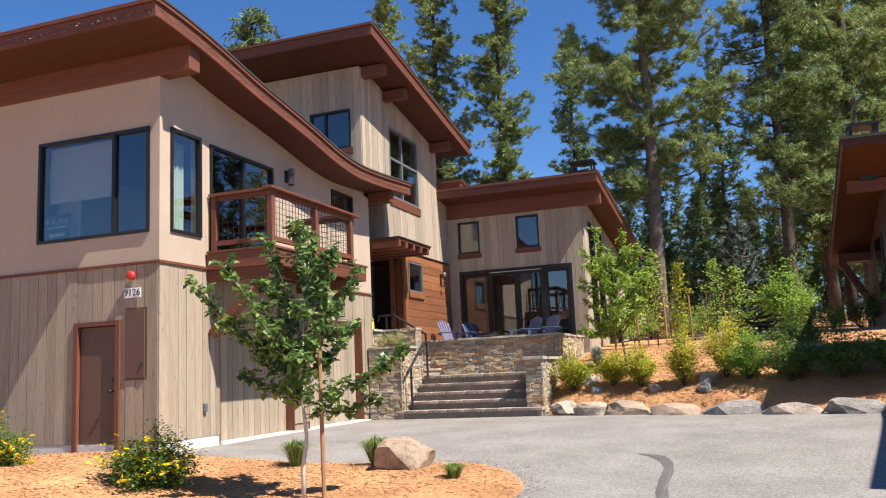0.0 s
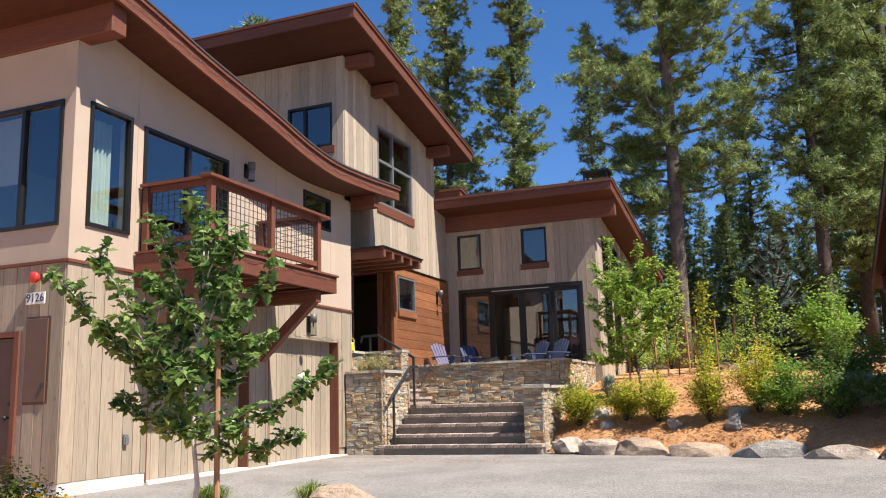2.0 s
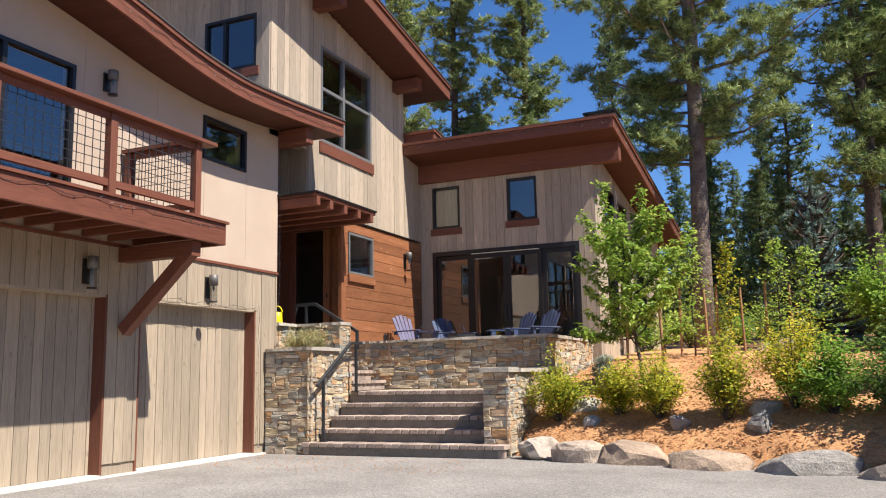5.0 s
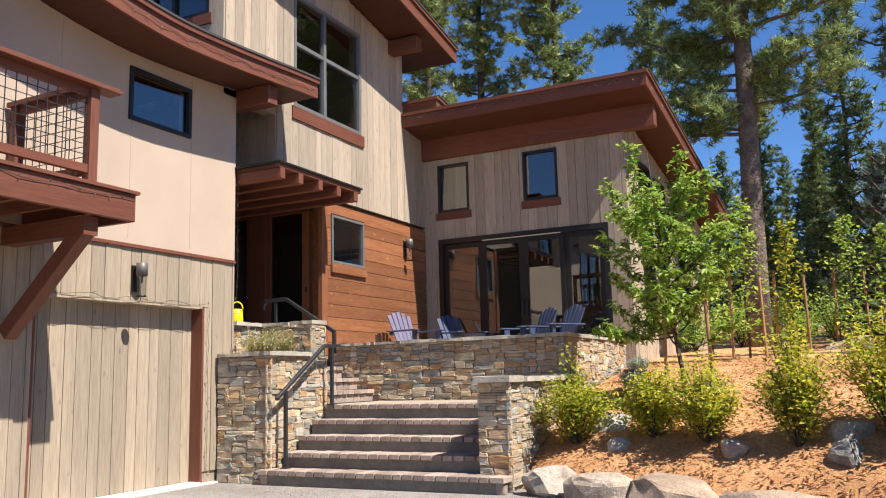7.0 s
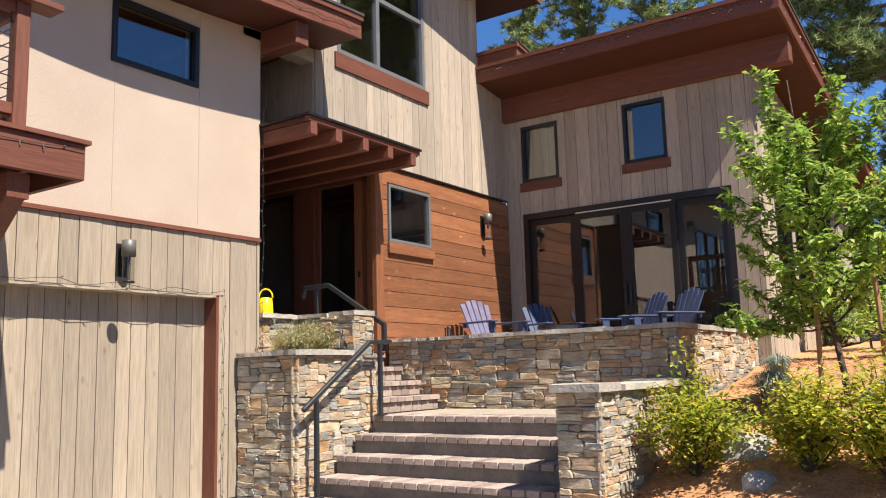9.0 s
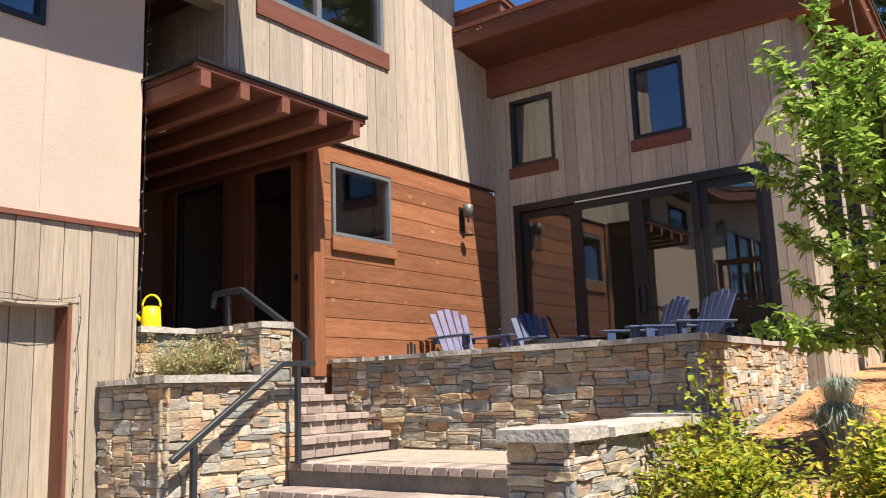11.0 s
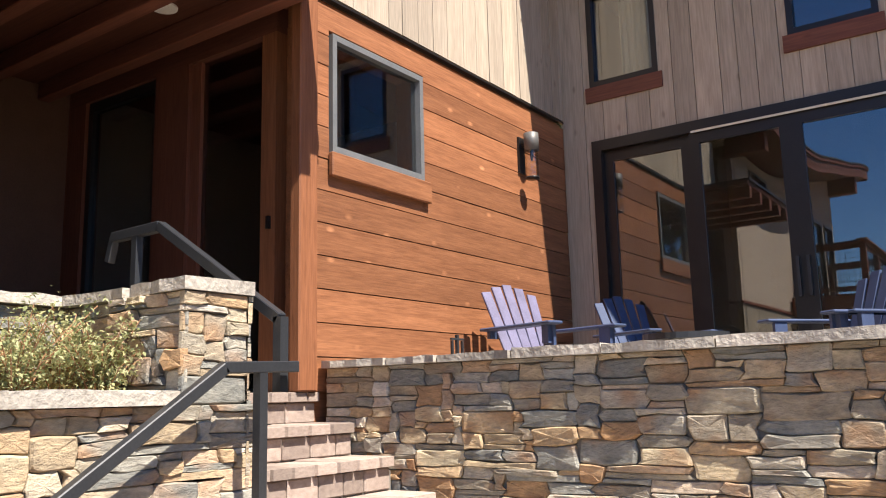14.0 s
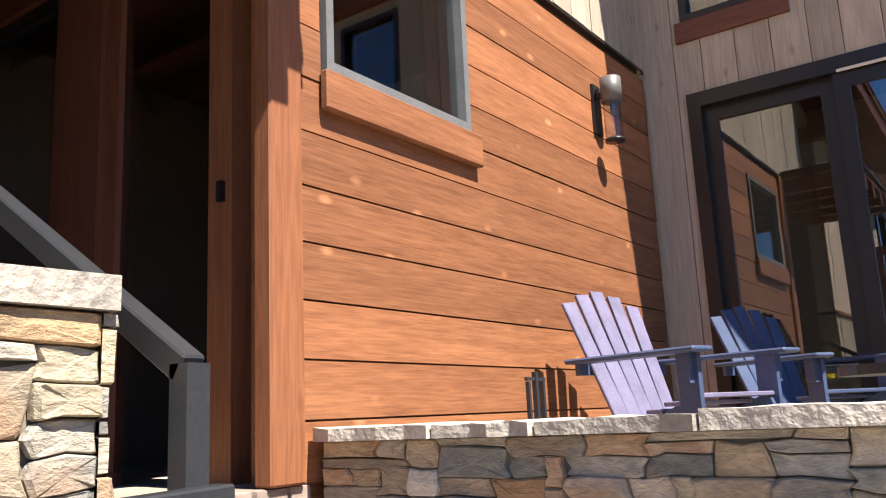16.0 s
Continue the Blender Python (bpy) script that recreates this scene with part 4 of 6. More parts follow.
solid("window_sill", Build().box((-6.28, WY - 0.045, 4.31), (-5.52, WY - 0.005, 4.455)), BROWN_X, "reddish-brown board under the window", "sill")
sd = tagged(new("sliding_door_2"), "wide dark-framed four-panel sliding glass door", "door", "", "structure")
part("door_frame", Build().box((-8.04, WY - 0.04, 3.8), (-4.67, WY + 0.1, 3.9)).box((-8.04, WY - 0.04, 1.5), (-7.95, WY + 0.1, 3.8)).box((-4.76, WY - 0.04, 1.5), (-4.67, WY + 0.1, 3.8)), BRONZE, sd)
cuts = (-7.95, -7.13, -6.29, -5.50, -4.76)
for k, (a, c) in enumerate(zip(cuts, cuts[1:])):
    d = 0.0 if k in (1, 2) else 0.045
    f = Build().box((a, WY - 0.02 + d, 1.52), (a + 0.09, WY + 0.02 + d, 3.8)).box((c - 0.09, WY - 0.02 + d, 1.52), (c, WY + 0.02 + d, 3.8)).box((a + 0.09, WY - 0.02 + d, 3.7), (c - 0.09, WY + 0.02 + d, 3.8)).box((a + 0.09, WY - 0.02 + d, 1.52), (c - 0.09, WY + 0.02 + d, 1.64))
    s = part("door_panel", f, BRONZE, sd)
    p = part("pane", Build().box((a + 0.09, WY - 0.004 + d, 1.64), (c - 0.09, WY + 0.004 + d, 3.7)), SLIDER_GLASS, s)
    p.visible_shadow = False
part("weather_strip", Build().box((-7.1, WY - 0.048, 3.792), (-5.55, WY - 0.041, 3.81)), CREAM_CURTAIN, sd, "pale weather strip along the head")
for x in (-6.33, -6.25):
    part("door_handle", Build().box((x - 0.012, WY - 0.06, 2.3), (x + 0.012, WY - 0.021, 2.62)), BLACK, sd)
solid("room_wing", Build().box((XE, 28.4, 1.2), (WX - 0.2, 28.5, 5.4)).box((XE, WY + 0.2, 1.3), (WX - 0.2, 28.4, 1.505)).box((XE, WY + 0.2, 1.3), (XE + 0.1, 28.4, 5.8)), DARK_ROOM, "dim room behind the sliding doors", "room")
curtain("curtain", "y", -7.85, -7.42, 3.9, 5.4, WY + 0.35, CREAM_CURTAIN, "cream pleated curtain behind glass")


# ---- stone walls, stairs, terrace ----
def split_stone(outline, depth, r):
    """One split stone: an uneven outline on the wall's face, bevelled shoulders and a broken front."""
    n = len(outline)
    cx, cz = sum(p[0] for p in outline) / n, sum(p[1] for p in outline) / n
    b = Build()
    lean = (r.uniform(-0.05, 0.05), r.uniform(-0.1, 0.1))

    def ring(scale, y, rough):
        for x, z in outline:
            dx, dz = (x - cx) * scale, (z - cz) * scale
            b.v.append((cx + dx, -max(0.004, y + r.uniform(-rough, rough) + lean[0] * dx + lean[1] * dz), cz + dz))
    ring(1.0, 0.002, 0.0)
    ring(0.985, depth * 0.74, 0.003)
    ring(0.87, depth, 0.0035)
    b.v.append((cx, -depth * r.uniform(0.96, 1.08), cz))
    for k in range(n):
        q = (k + 1) % n
        b.f += [(k, q, n + q, n + k), (n + k, n + q, 2 * n + q, 2 * n + k), (2 * n + k, 2 * n + q, 3 * n)]
    return b.mesh("stone", STONE)


def stone_face(parent, origin, turn, length, z0, z1, rng, stone=(2, 5), cell=(0.060, 0.028)):
    """Random split stones packed on a face that starts at origin, runs along its local x and looks along its local -y."""
    nu, nz = max(1, round(length / cell[0])), max(1, round((z1 - z0) / cell[1]))
    cu, cz = length / nu, (z1 - z0) / nz
    used = np.zeros((nz, nu), bool)
    base = pose(origin[0], origin[1], 0, 0, 0, turn)
    du = np.array([[rng.uniform(-0.3, 0.3) * cu for _ in range(nu + 1)] for _ in range(nz + 1)])
    dz = np.array([[rng.uniform(-0.24, 0.24) * cz for _ in range(nu + 1)] for _ in range(nz + 1)])
    du[:, 0] = du[:, -1] = 0
    dz[0, :] = dz[-1, :] = 0

    def knot(i, j):
        return i * cu + du[j, i], z0 + j * cz + dz[j, i]
    for j in range(nz):
        for i in range(nu):
            if used[j, i]:
                continue
            h = rng.choice((1, 1, 2, 2, 2, 3, 3, 4))
            w = rng.randint(*stone) if h < 4 else rng.randint(3, 6)
            if h == 1:
                w += 2
            h = min(h, nz - j)
            n = 0
            while n < w and i + n < nu and not used[j:j + h, i + n].any():
                n += 1
            if i + n < nu and nu - i - n < 2 and not used[j:j + h, i + n:].any():
                n = nu - i
            used[j:j + h, i:i + n] = True
            c = [knot(i, j), knot(i + n, j), knot(i + n, j + h), knot(i, j + h)]
            mx, mz = sum(p[0] for p in c) / 4, sum(p[1] for p in c) / 4
            mids = [knot(i + n // 2, j) if n > 1 else None, knot(i + n, j + h // 2) if h > 1 else None, knot(i + n // 2, j + h) if n > 1 else None, knot(i, j + h // 2) if h > 1 else None]
            ring = []
            for k in range(4):
                p, q, o = c[k], c[(k + 1) % 4], c[k - 1]
                cut = rng.uniform(0.05, 0.15)
                ring.append((p[0] + (o[0] - p[0]) * cut * 0.5, p[1] + (o[1] - p[1]) * cut * 0.5))
                ring.append((p[0] + (q[0] - p[0]) * cut * 0.5, p[1] + (q[1] - p[1]) * cut * 0.5))
                if mids[k]:
                    ring.append(mids[k])
            gap = 0.001
            ring = [(x - math.copysign(min(gap, abs(x - mx)), x - mx), z - math.copysign(min(gap, abs(z - mz)), z - mz)) for x, z in ring]
            ob = new("stone", split_stone(ring, rng.uniform(0.018, 0.04), rng))
            ob.parent = parent
            ob.matrix_basis = base


def cap_stones(parent, a, b, width, z, rng, thick=0.05):
    """Flat capstones laid along the line a-b."""
    a, b = Vector((*a, 0)), Vector((*b, 0))
    d = (b - a).normalized()
    n = Vector((-d.y, d.x, 0))
    u, total = 0.0, (b - a).length
    while u < total - 0.01:
        w = min(rng.uniform(0.35, 0.75), total - u)
        if total - u - w < 0.2:
            w = total - u
        t = thick * rng.uniform(0.8, 1.15)
        s = Build()
        m = 5
        top, bot = [], []
        for i in range(m + 1):
            for side in (-1, 1):
                p = a + d * (u + 0.004 + (w - 0.008) * i / m) + n * (side * (width / 2 + rng.uniform(-0.018, 0.022)))
                bot.append((p.x, p.y, z))
                top.append((p.x, p.y, z + t + rng.uniform(-0.006, 0.004)))
        vs = bot + top
        o = len(bot)
        fs = []
        for i in range(m):
            p, q, r, v = 2 * i, 2 * i + 1, 2 * i + 3, 2 * i + 2
            fs += [(p, q, r, v), (o + v, o + r, o + q, o + p), (p, v, o + v, o + p), (r, q, o + q, o + r)]
        fs += [(0, o, o + 1, 1), (2 * m, 2 * m + 1, o + 2 * m + 1, o + 2 * m)]
        s.add(vs, fs)
        part("capstone", s, CAPSTONE, parent)
        u += w


rng = random.Random(21)
TW_Y, TW_X, TFLOOR = 20.1, -4.45, 1.50
solid("floor_terrace", Build().box((XE, TW_Y + 0.3, 0.9), (TW_X - 0.3, WY, TFLOOR)), FLAGSTONE, "flagstone terrace floor", "floor")
tw = solid("wall_terrace", Build().box((XE + 0.03, TW_Y + 0.05, 0.3), (TW_X - 0.05, TW_Y + 0.35, 1.77)).box((TW_X - 0.35, TW_Y + 0.35, 0.3), (TW_X - 0.05, WY - 0.03, 1.77)), MORTAR, "stacked ledge stone terrace wall", "wall")
stone_face(tw, (XE + 0.03, TW_Y + 0.05), 0, TW_X - XE - 0.03, 0.86, 1.77, rng)
stone_face(tw, (TW_X - 0.05, TW_Y + 0.0), 90, WY - TW_Y - 0.05, 0.7, 1.77, rng)
cap_stones(tw, (XE + 0.03, TW_Y + 0.16), (TW_X + 0.03, TW_Y + 0.16), 0.38, 1.771, rng)
cap_stones(tw, (TW_X - 0.18, TW_Y + 0.36), (TW_X - 0.18, WY - 0.05), 0.38, 1.771, rng)

# planter and pillars beside the stairs
pl = solid("wall_planter", Build().box((XE + 0.025, 17.58, -0.1), (-7.53, 18.86, 1.56)), MORTAR, "stacked ledge stone planter beside the stairs", "wall")
stone_face(pl, (XE + 0.025, 17.58), 0, 0.87, 0.0, 1.58, rng)
stone_face(pl, (-7.53, 17.53), 90, 1.33, 0.0, 1.58, rng)
cap_stones(pl, (XE + 0.03, 17.64), (-7.43, 17.64), 0.26, 1.582, rng)
cap_stones(pl, (-7.58, 17.78), (-7.58, 18.44), 0.26, 1.582, rng)
pu = solid("wall_planter_upper", Build().box((-8.0, 18.5, 1.2), (-7.53, 18.79, 2.0)).box((-8.62, 17.9, 1.2), (-8.42, 18.7, 2.0)).box((-8.42, 18.56, 1.2), (-8.0, 18.79, 2.0)), MORTAR, "stacked ledge stone pillar and upper planter wall", "wall")
stone_face(pu, (-8.0, 18.5), 0, 0.5, 1.58, 2.02, rng)
stone_face(pu, (-7.53, 18.47), 90, 0.33, 1.58, 2.02, rng)
stone_face(pu, (-8.42, 18.56), 0, 0.43, 1.58, 2.02, rng)
stone_face(pu, (-8.42, 17.9), 90, 0.68, 1.58, 2.02, rng)
stone_face(pu, (-7.5, 18.79), 180, 1.1, 0.9, 2.02, rng)
cap_stones(pu, (-8.45, 18.655), (-7.48, 18.655), 0.35, 2.022, rng)
cap_stones(pu, (-8.5, 17.9), (-8.5, 18.48), 0.34, 2.022, rng)
solid("planter_soil", Build().box((XE + 0.05, 17.78, 1.4), (-7.72, 18.5, 1.572)), MULCH, "mulched soil in the planter", "soil", "structure")

pr = solid("wall_stair_right", Build().box((-4.66, 17.72, -0.2), (-4.34, TW_Y, 1.17)), MORTAR, "low ledge stone wall flanking the stairs", "wall")
stone_face(pr, (-4.69, 17.72), 0, 0.4, 0.0, 1.18, rng)
stone_face(pr, (-4.34, 17.68), 90, TW_Y - 17.7, 0.05, 1.18, rng)
stone_face(pr, (-4.66, TW_Y), 270, TW_Y - 17.7, 0.1, 1.18, rng)
cap_stones(pr, (-4.49, 17.62), (-4.49, TW_Y - 0.02), 0.46, 1.182, rng, 0.06)

paver_block = Build().box((-0.5, 0, -0.5), (0.5, 1, 0.5)).mesh("paver", PAVER, bevel=0.06)


def pavers(parent, a, b, z, depth, height, rng, width=(0.11, 0.16)):
    """A row of paving bricks from a to b; depth goes to the left of the way."""
    a, b = Vector((*a, 0)), Vector((*b, 0))
    total = (b - a).length
    d = (b - a).normalized()
    turn = math.degrees(math.atan2(d.y, d.x))
    u = 0.0
    while u < total - 0.01:
        w = rng.uniform(*width)
        if total - u - w < 0.08:
            w = total - u
        p = a + d * (u + w / 2)
        ob = new("paver", paver_block)
        ob.parent = parent
        ob.matrix_basis = pose(p.x, p.y, z + height / 2, rng.uniform(-0.8, 0.8), 0, turn + rng.uniform(-0.8, 0.8)) @ Matrix.Diagonal((w - 0.006, depth, height - 0.003, 1))
        u += w


NOSE = (17.47, 17.81, 18.11, 18.41, 18.71)
stairs = solid("stairs_lower", Build().box((-7.47, 17.5, -0.2), (-4.42, 17.84, 0.12)).box((-7.47, 17.84, -0.2), (-4.67, 18.14, 0.305)).box((-7.47, 18.14, -0.2), (-4.67, 18.44, 0.49)).box((-7.47, 18.44, -0.2), (-4.67, 18.74, 0.675)).box((-7.47, 18.74, -0.2), (-4.67, TW_Y + 0.04, 0.86)), MORTAR, "brown paver stairs with rounded nosings", "stairs")
for k, y in enumerate(NOSE):
    xr = -4.3 if k == 0 else -4.70
    xl = -7.6 if k == 0 else -7.46
    zt = 0.185 * (k + 1)
    pavers(stairs, (xl, y), (xr, y), zt - 0.065, 0.34, 0.065, rng)
    pavers(stairs, (xl + 0.02, y + 0.035), (xr - 0.02, y + 0.035), zt - 0.185, 0.1, 0.12, rng, (0.2, 0.32))
landing = solid("landing", Build().box((-7.46, 19.02, 0.8), (-4.7, TW_Y + 0.02, 0.862)), MORTAR, "paved stair landing", "floor")
slab = Build().box((-0.5, 0, -0.5), (0.5, 1, 0.5)).mesh("paving_slab", FLAGSTONE, bevel=0.03)
for i in range(7):
    for j in range(3):
        ob = new("paving_slab", slab)
        ob.parent = landing
        ob.matrix_basis = pose(-7.26 + i * 0.4, 19.06 + j * 0.385, 0.895, 0, 0, 0) @ Matrix.Diagonal((0.392, 0.378, 0.06, 1))
su = solid("stairs_upper", Build().box((-11.0, 18.9, 0.8), (-7.56, 20.12, 1.03)).box((-11.0, 18.9, 1.03), (-7.83, 20.12, 1.2)).box((-11.0, 18.9, 1.2), (-8.12, 20.12, 1.38)).box((-11.0, 18.9, 1.38), (-8.4, 20.1, 1.56)), MORTAR, "rosy paver steps up to the entry", "stairs")
for k, x in enumerate((-7.50, -7.78, -8.06, -8.34)):
    zt = 0.925 + 0.178 * (k + 1)
    pavers(su, (x, 18.92), (x, 20.1), zt - 0.06, 0.32, 0.06, rng, (0.13, 0.19))
    pavers(su, (x - 0.035, 18.92), (x - 0.035, 20.1), zt - 0.18, 0.1, 0.12, rng, (0.16, 0.24))


# ---- handrails ----
hr = thing("handrail", "black square steel handrail beside the stairs", "handrail", (-7.34, 17.7, 0.185))
part("rail", Build().bar((0, -0.19, 0.85), (0, 0.84, 1.53), 0.045, 0.045).bar((0, 0.83, 1.53), (0, 1.21, 1.54), 0.045, 0.045), BLACK, hr, bevel=0.004)
part("post", Build().bar((0, 0, 0.0), (0, 0, 0.95), 0.04, 0.04, (0, 1, 0)), BLACK, hr)
part("post", Build().bar((0, 1.02, 0.74), (0, 1.02, 1.52), 0.04, 0.04, (0, 1, 0)), BLACK, hr)
part("foot", Build().box((-0.05, -0.05, 0), (0.05, 0.05, 0.012)), BLACK, hr)
part("foot", Build().box((-0.05, 0.97, 0.74), (0.05, 1.07, 0.752)), BLACK, hr)
h2 = thing("handrail", "black square steel handrail up to the entry", "handrail", (-7.42, 18.90, 0.885))
part("rail", Build().bar((0, 0, 1.04), (-0.84, 0, 1.555), 0.045, 0.05).bar((-0.83, 0, 1.552), (-1.22, 0, 1.545), 0.045, 0.05).bar((-1.21, 0, 1.55), (-1.25, 0, 1.42), 0.04, 0.04), BLACK, h2, bevel=0.004)
part("post", Build().bar((0.0, 0, 0.74), (0.0, 0, 1.05), 0.045, 0.045, (0, 1, 0)), BLACK, h2)
part("post", Build().bar((-1.02, 0, 0.74), (-1.02, 0, 1.54), 0.04, 0.04, (0, 1, 0)), BLACK, h2)


# ---- terrace furniture ----
def adirondack(at, turn, slat_mat, label):
    c = thing("adirondack_chair", label, "chair", at, turn, "chairs on the terrace")
    for i in range(5):
        x = -0.2 + i * 0.1
        top = 0.91 - 0.9 * abs(x) ** 1.6
        part("back_slat", Build().bar((x * 0.82, 0.24, 0.24), (x * 1.12, 0.24 + (top - 0.24) * 0.42, top), 0.086, 0.02, (0, 1, 0)), slat_mat, c, bevel=0.004)
    for i in range(5):
        y = -0.24 + i * 0.098
        part("seat_slat", Build().box((-0.26, y, 0.37 - i * 0.028 - 0.01), (0.26, y + 0.088, 0.37 - i * 0.028 + 0.01)), slat_mat, c, bevel=0.004)
    for s in (-1, 1):
        part("front_leg", Build().box((s * 0.27 - 0.012, -0.26, 0), (s * 0.27 + 0.012, -0.16, 0.54)), CHAIR_BLUE, c)
        part("rear_leg", Build().bar((s * 0.245, -0.24, 0.33), (s * 0.245, 0.52, 0.02), 0.024, 0.1), CHAIR_BLUE, c)
        part("arm", Build().box((s * 0.31 - 0.065, -0.32, 0.54), (s * 0.31 + 0.065, 0.40, 0.562)), CHAIR_BLUE, c, bevel=0.008)
        part("arm_bracket", Build().box((s * 0.30 - 0.012, -0.24, 0.42), (s * 0.30 + 0.03, -0.18, 0.54)), CHAIR_BLUE, c)
    part("back_rail", Build().bar((-0.3, 0.385, 0.52), (0.3, 0.385, 0.52), 0.03, 0.06), CHAIR_BLUE, c)
    return c


adirondack((-7.6, 21.7, TFLOOR), 72, CHAIR_SUNLIT, "blue wooden garden chair with sunlit slats coloured lilac")
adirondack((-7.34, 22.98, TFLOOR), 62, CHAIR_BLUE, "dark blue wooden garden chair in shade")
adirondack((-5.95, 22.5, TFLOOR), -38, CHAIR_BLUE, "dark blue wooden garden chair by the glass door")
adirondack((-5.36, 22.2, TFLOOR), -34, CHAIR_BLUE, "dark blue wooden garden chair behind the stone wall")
tb = thing("side_table", "small dark iron fire pit table between chairs", "table", (-6.75, 21.9, TFLOOR))
part("top", Build().tube([(0, 0, 0.42), (0, 0, 0.46)], 0.28, 24), BLACK, tb)
for k in range(3):
    a = k * 2.1
    part("leg", Build().bar((0.2 * math.cos(a), 0.2 * math.sin(a), 0), (0.12 * math.cos(a), 0.12 * math.sin(a), 0.42), 0.025), BLACK, tb)
ft = thing("fire_tools", "black iron fire tool stand beside the cedar wall", "fire tools", (-8.05, 21.12, TFLOOR))
part("base", Build().box((-0.1, -0.1, 0), (0.1, 0.1, 0.02)), BLACK, ft)
part("stand", Build().bar((0, 0.0, 0.02), (0, 0.0, 0.5), 0.02), BLACK, ft)
part("tool", Build().bar((0, 0.06, 0.06), (0, 0.06, 0.46), 0.016).box((-0.04, 0.035, 0.03), (0.04, 0.085, 0.14)), BLACK, ft, "black shovel")
part("tool", Build().bar((0, -0.06, 0.06), (0, -0.06, 0.46), 0.016).tube([(0, -0.06, 0.04), (0, -0.06, 0.14)], [0.035, 0.025], 8), BLACK, ft, "black brush")
part("crossbar", Build().bar((0, -0.075, 0.47), (0, 0.075, 0.47), 0.014), BLACK, ft)

can = thing("watering_can", "bright yellow watering can on the stone cap", "watering can", (-8.5, 18.12, 2.075))
can.scale = (0.86, 0.86, 0.86)
part("body", Build().tube([(0, 0, 0), (0, 0, 0.01), (0, 0, 0.2), (0, 0, 0.215)], [0.095, 0.1, 0.085, 0.06], 24), CAN_YELLOW, can, smooth=True)
part("spout", Build().tube([(-0.05, -0.06, 0.06), (-0.11, -0.13, 0.15), (-0.14, -0.165, 0.22)], [0.022, 0.016, 0.014], 10), CAN_YELLOW, can, smooth=True)
part("rose", Build().tube([(-0.14, -0.165, 0.22), (-0.16, -0.19, 0.25)], [0.016, 0.04], 14), CAN_YELLOW, can)
part("handle", Build().tube([(0.06 * math.cos(t) * 1.1, 0.06 * math.cos(t), 0.21 + 0.12 * math.sin(t)) for t in np.linspace(0, math.pi, 12)], 0.011, 8), CAN_YELLOW, can, smooth=True)


# ---- rocks ----
def boulder(name, at, size, seed, turn=0, label="rough granite boulder", category="boulder", group=""):
    r = random.Random(seed)
    bm = bmesh.new()
    bmesh.ops.create_icosphere(bm, subdivisions=3, radius=1.0)
    cuts = [(Vector((r.uniform(-1, 1), r.uniform(-1, 1), r.uniform(-0.4, 1))).normalized(), r.uniform(0.62, 0.85)) for _ in range(9)]
    off = Vector((r.uniform(0, 50), r.uniform(0, 50), 0))
    for v in bm.verts:
        p = Vector([math.copysign(abs(c) ** 0.55, c) for c in v.co])
        for n, d in cuts:
            k = p.dot(n)
            if k > d:
                p -= n * (k - d)
        p *= 1 + 0.12 * noise.noise(p * 1.6 + off) + 0.05 * noise.noise(p * 5 + off)
        v.co = Vector((p.x * size[0], p.y * size[1], p.z * size[2]))
    me = bpy.data.meshes.new(name)
    bm.to_mesh(me)
    bm.free()
    me.materials.append(BOULDER)
    ob = new(name, me)
    ob.matrix_basis = pose(*at, 0, 0, turn)
    return tagged(ob, label, category, group)


x = -4.12
rr = random.Random(8)
for k, w in enumerate((0.52, 0.66, 0.92, 0.95, 1.1, 1.0, 1.25, 0.95, 1.2, 1.0, 1.1)):
    y = rock_line(x + w / 2) + 0.14
    boulder("edging_rock", (x + w / 2, y, 0.05 + rr.uniform(-0.02, 0.03)), (w / 2 + 0.03, 0.33, rr.uniform(0.19, 0.24)), 300 + k, rr.uniform(-16, 0), ("rounded pale grey granite rock edging the bank", "tan granite rock edging the bank", "light grey flat-topped granite rock edging the bank", "dark grey layered rock edging the bank")[min(k, 3)], "rock", "rocks along the driveway")
    x += w
for k, (x, d, w) in enumerate(((-3.3, 0.85, 0.15), (-2.0, 0.9, 0.15), (-1.0, 0.9, 0.2))):
    y = rock_line(x) + d
    boulder("stone", (x, y, bank_z(x, y) + 0.03), (w, w * 0.8, w * 0.7), 340 + k, 30 * k, "small grey stone half buried among the shrubs", "rock", "small stones on the bank")
boulder("boulder", (-4.3, 10.15, -0.10), (0.42, 0.34, 0.32), 41, 15, "pale tan boulder lying on the mulch island")
boulder("boulder", (-2.6, 20.2, 1.0), (0.28, 0.22, 0.2), 42, 0, "grey boulder half buried in the mulch bank")
boulder("boulder", (-3.55, 18.9, 0.62), (0.28, 0.2, 0.17), 46, 0, "grey boulder half buried in the mulch bank")
boulder("boulder", (-1.0, 18.1, 0.62), (0.22, 0.2, 0.16), 43, 40, "grey boulder half buried in the mulch bank")
boulder("boulder", (-1.1, 24.6, 1.5), (0.42, 0.3, 0.3), 44, 10, "dark boulder at the edge of the woods")
boulder("boulder", (0.9, 18.6, 0.95), (0.6, 0.45, 0.35), 45, 30, "large boulder in shade among shrubs")


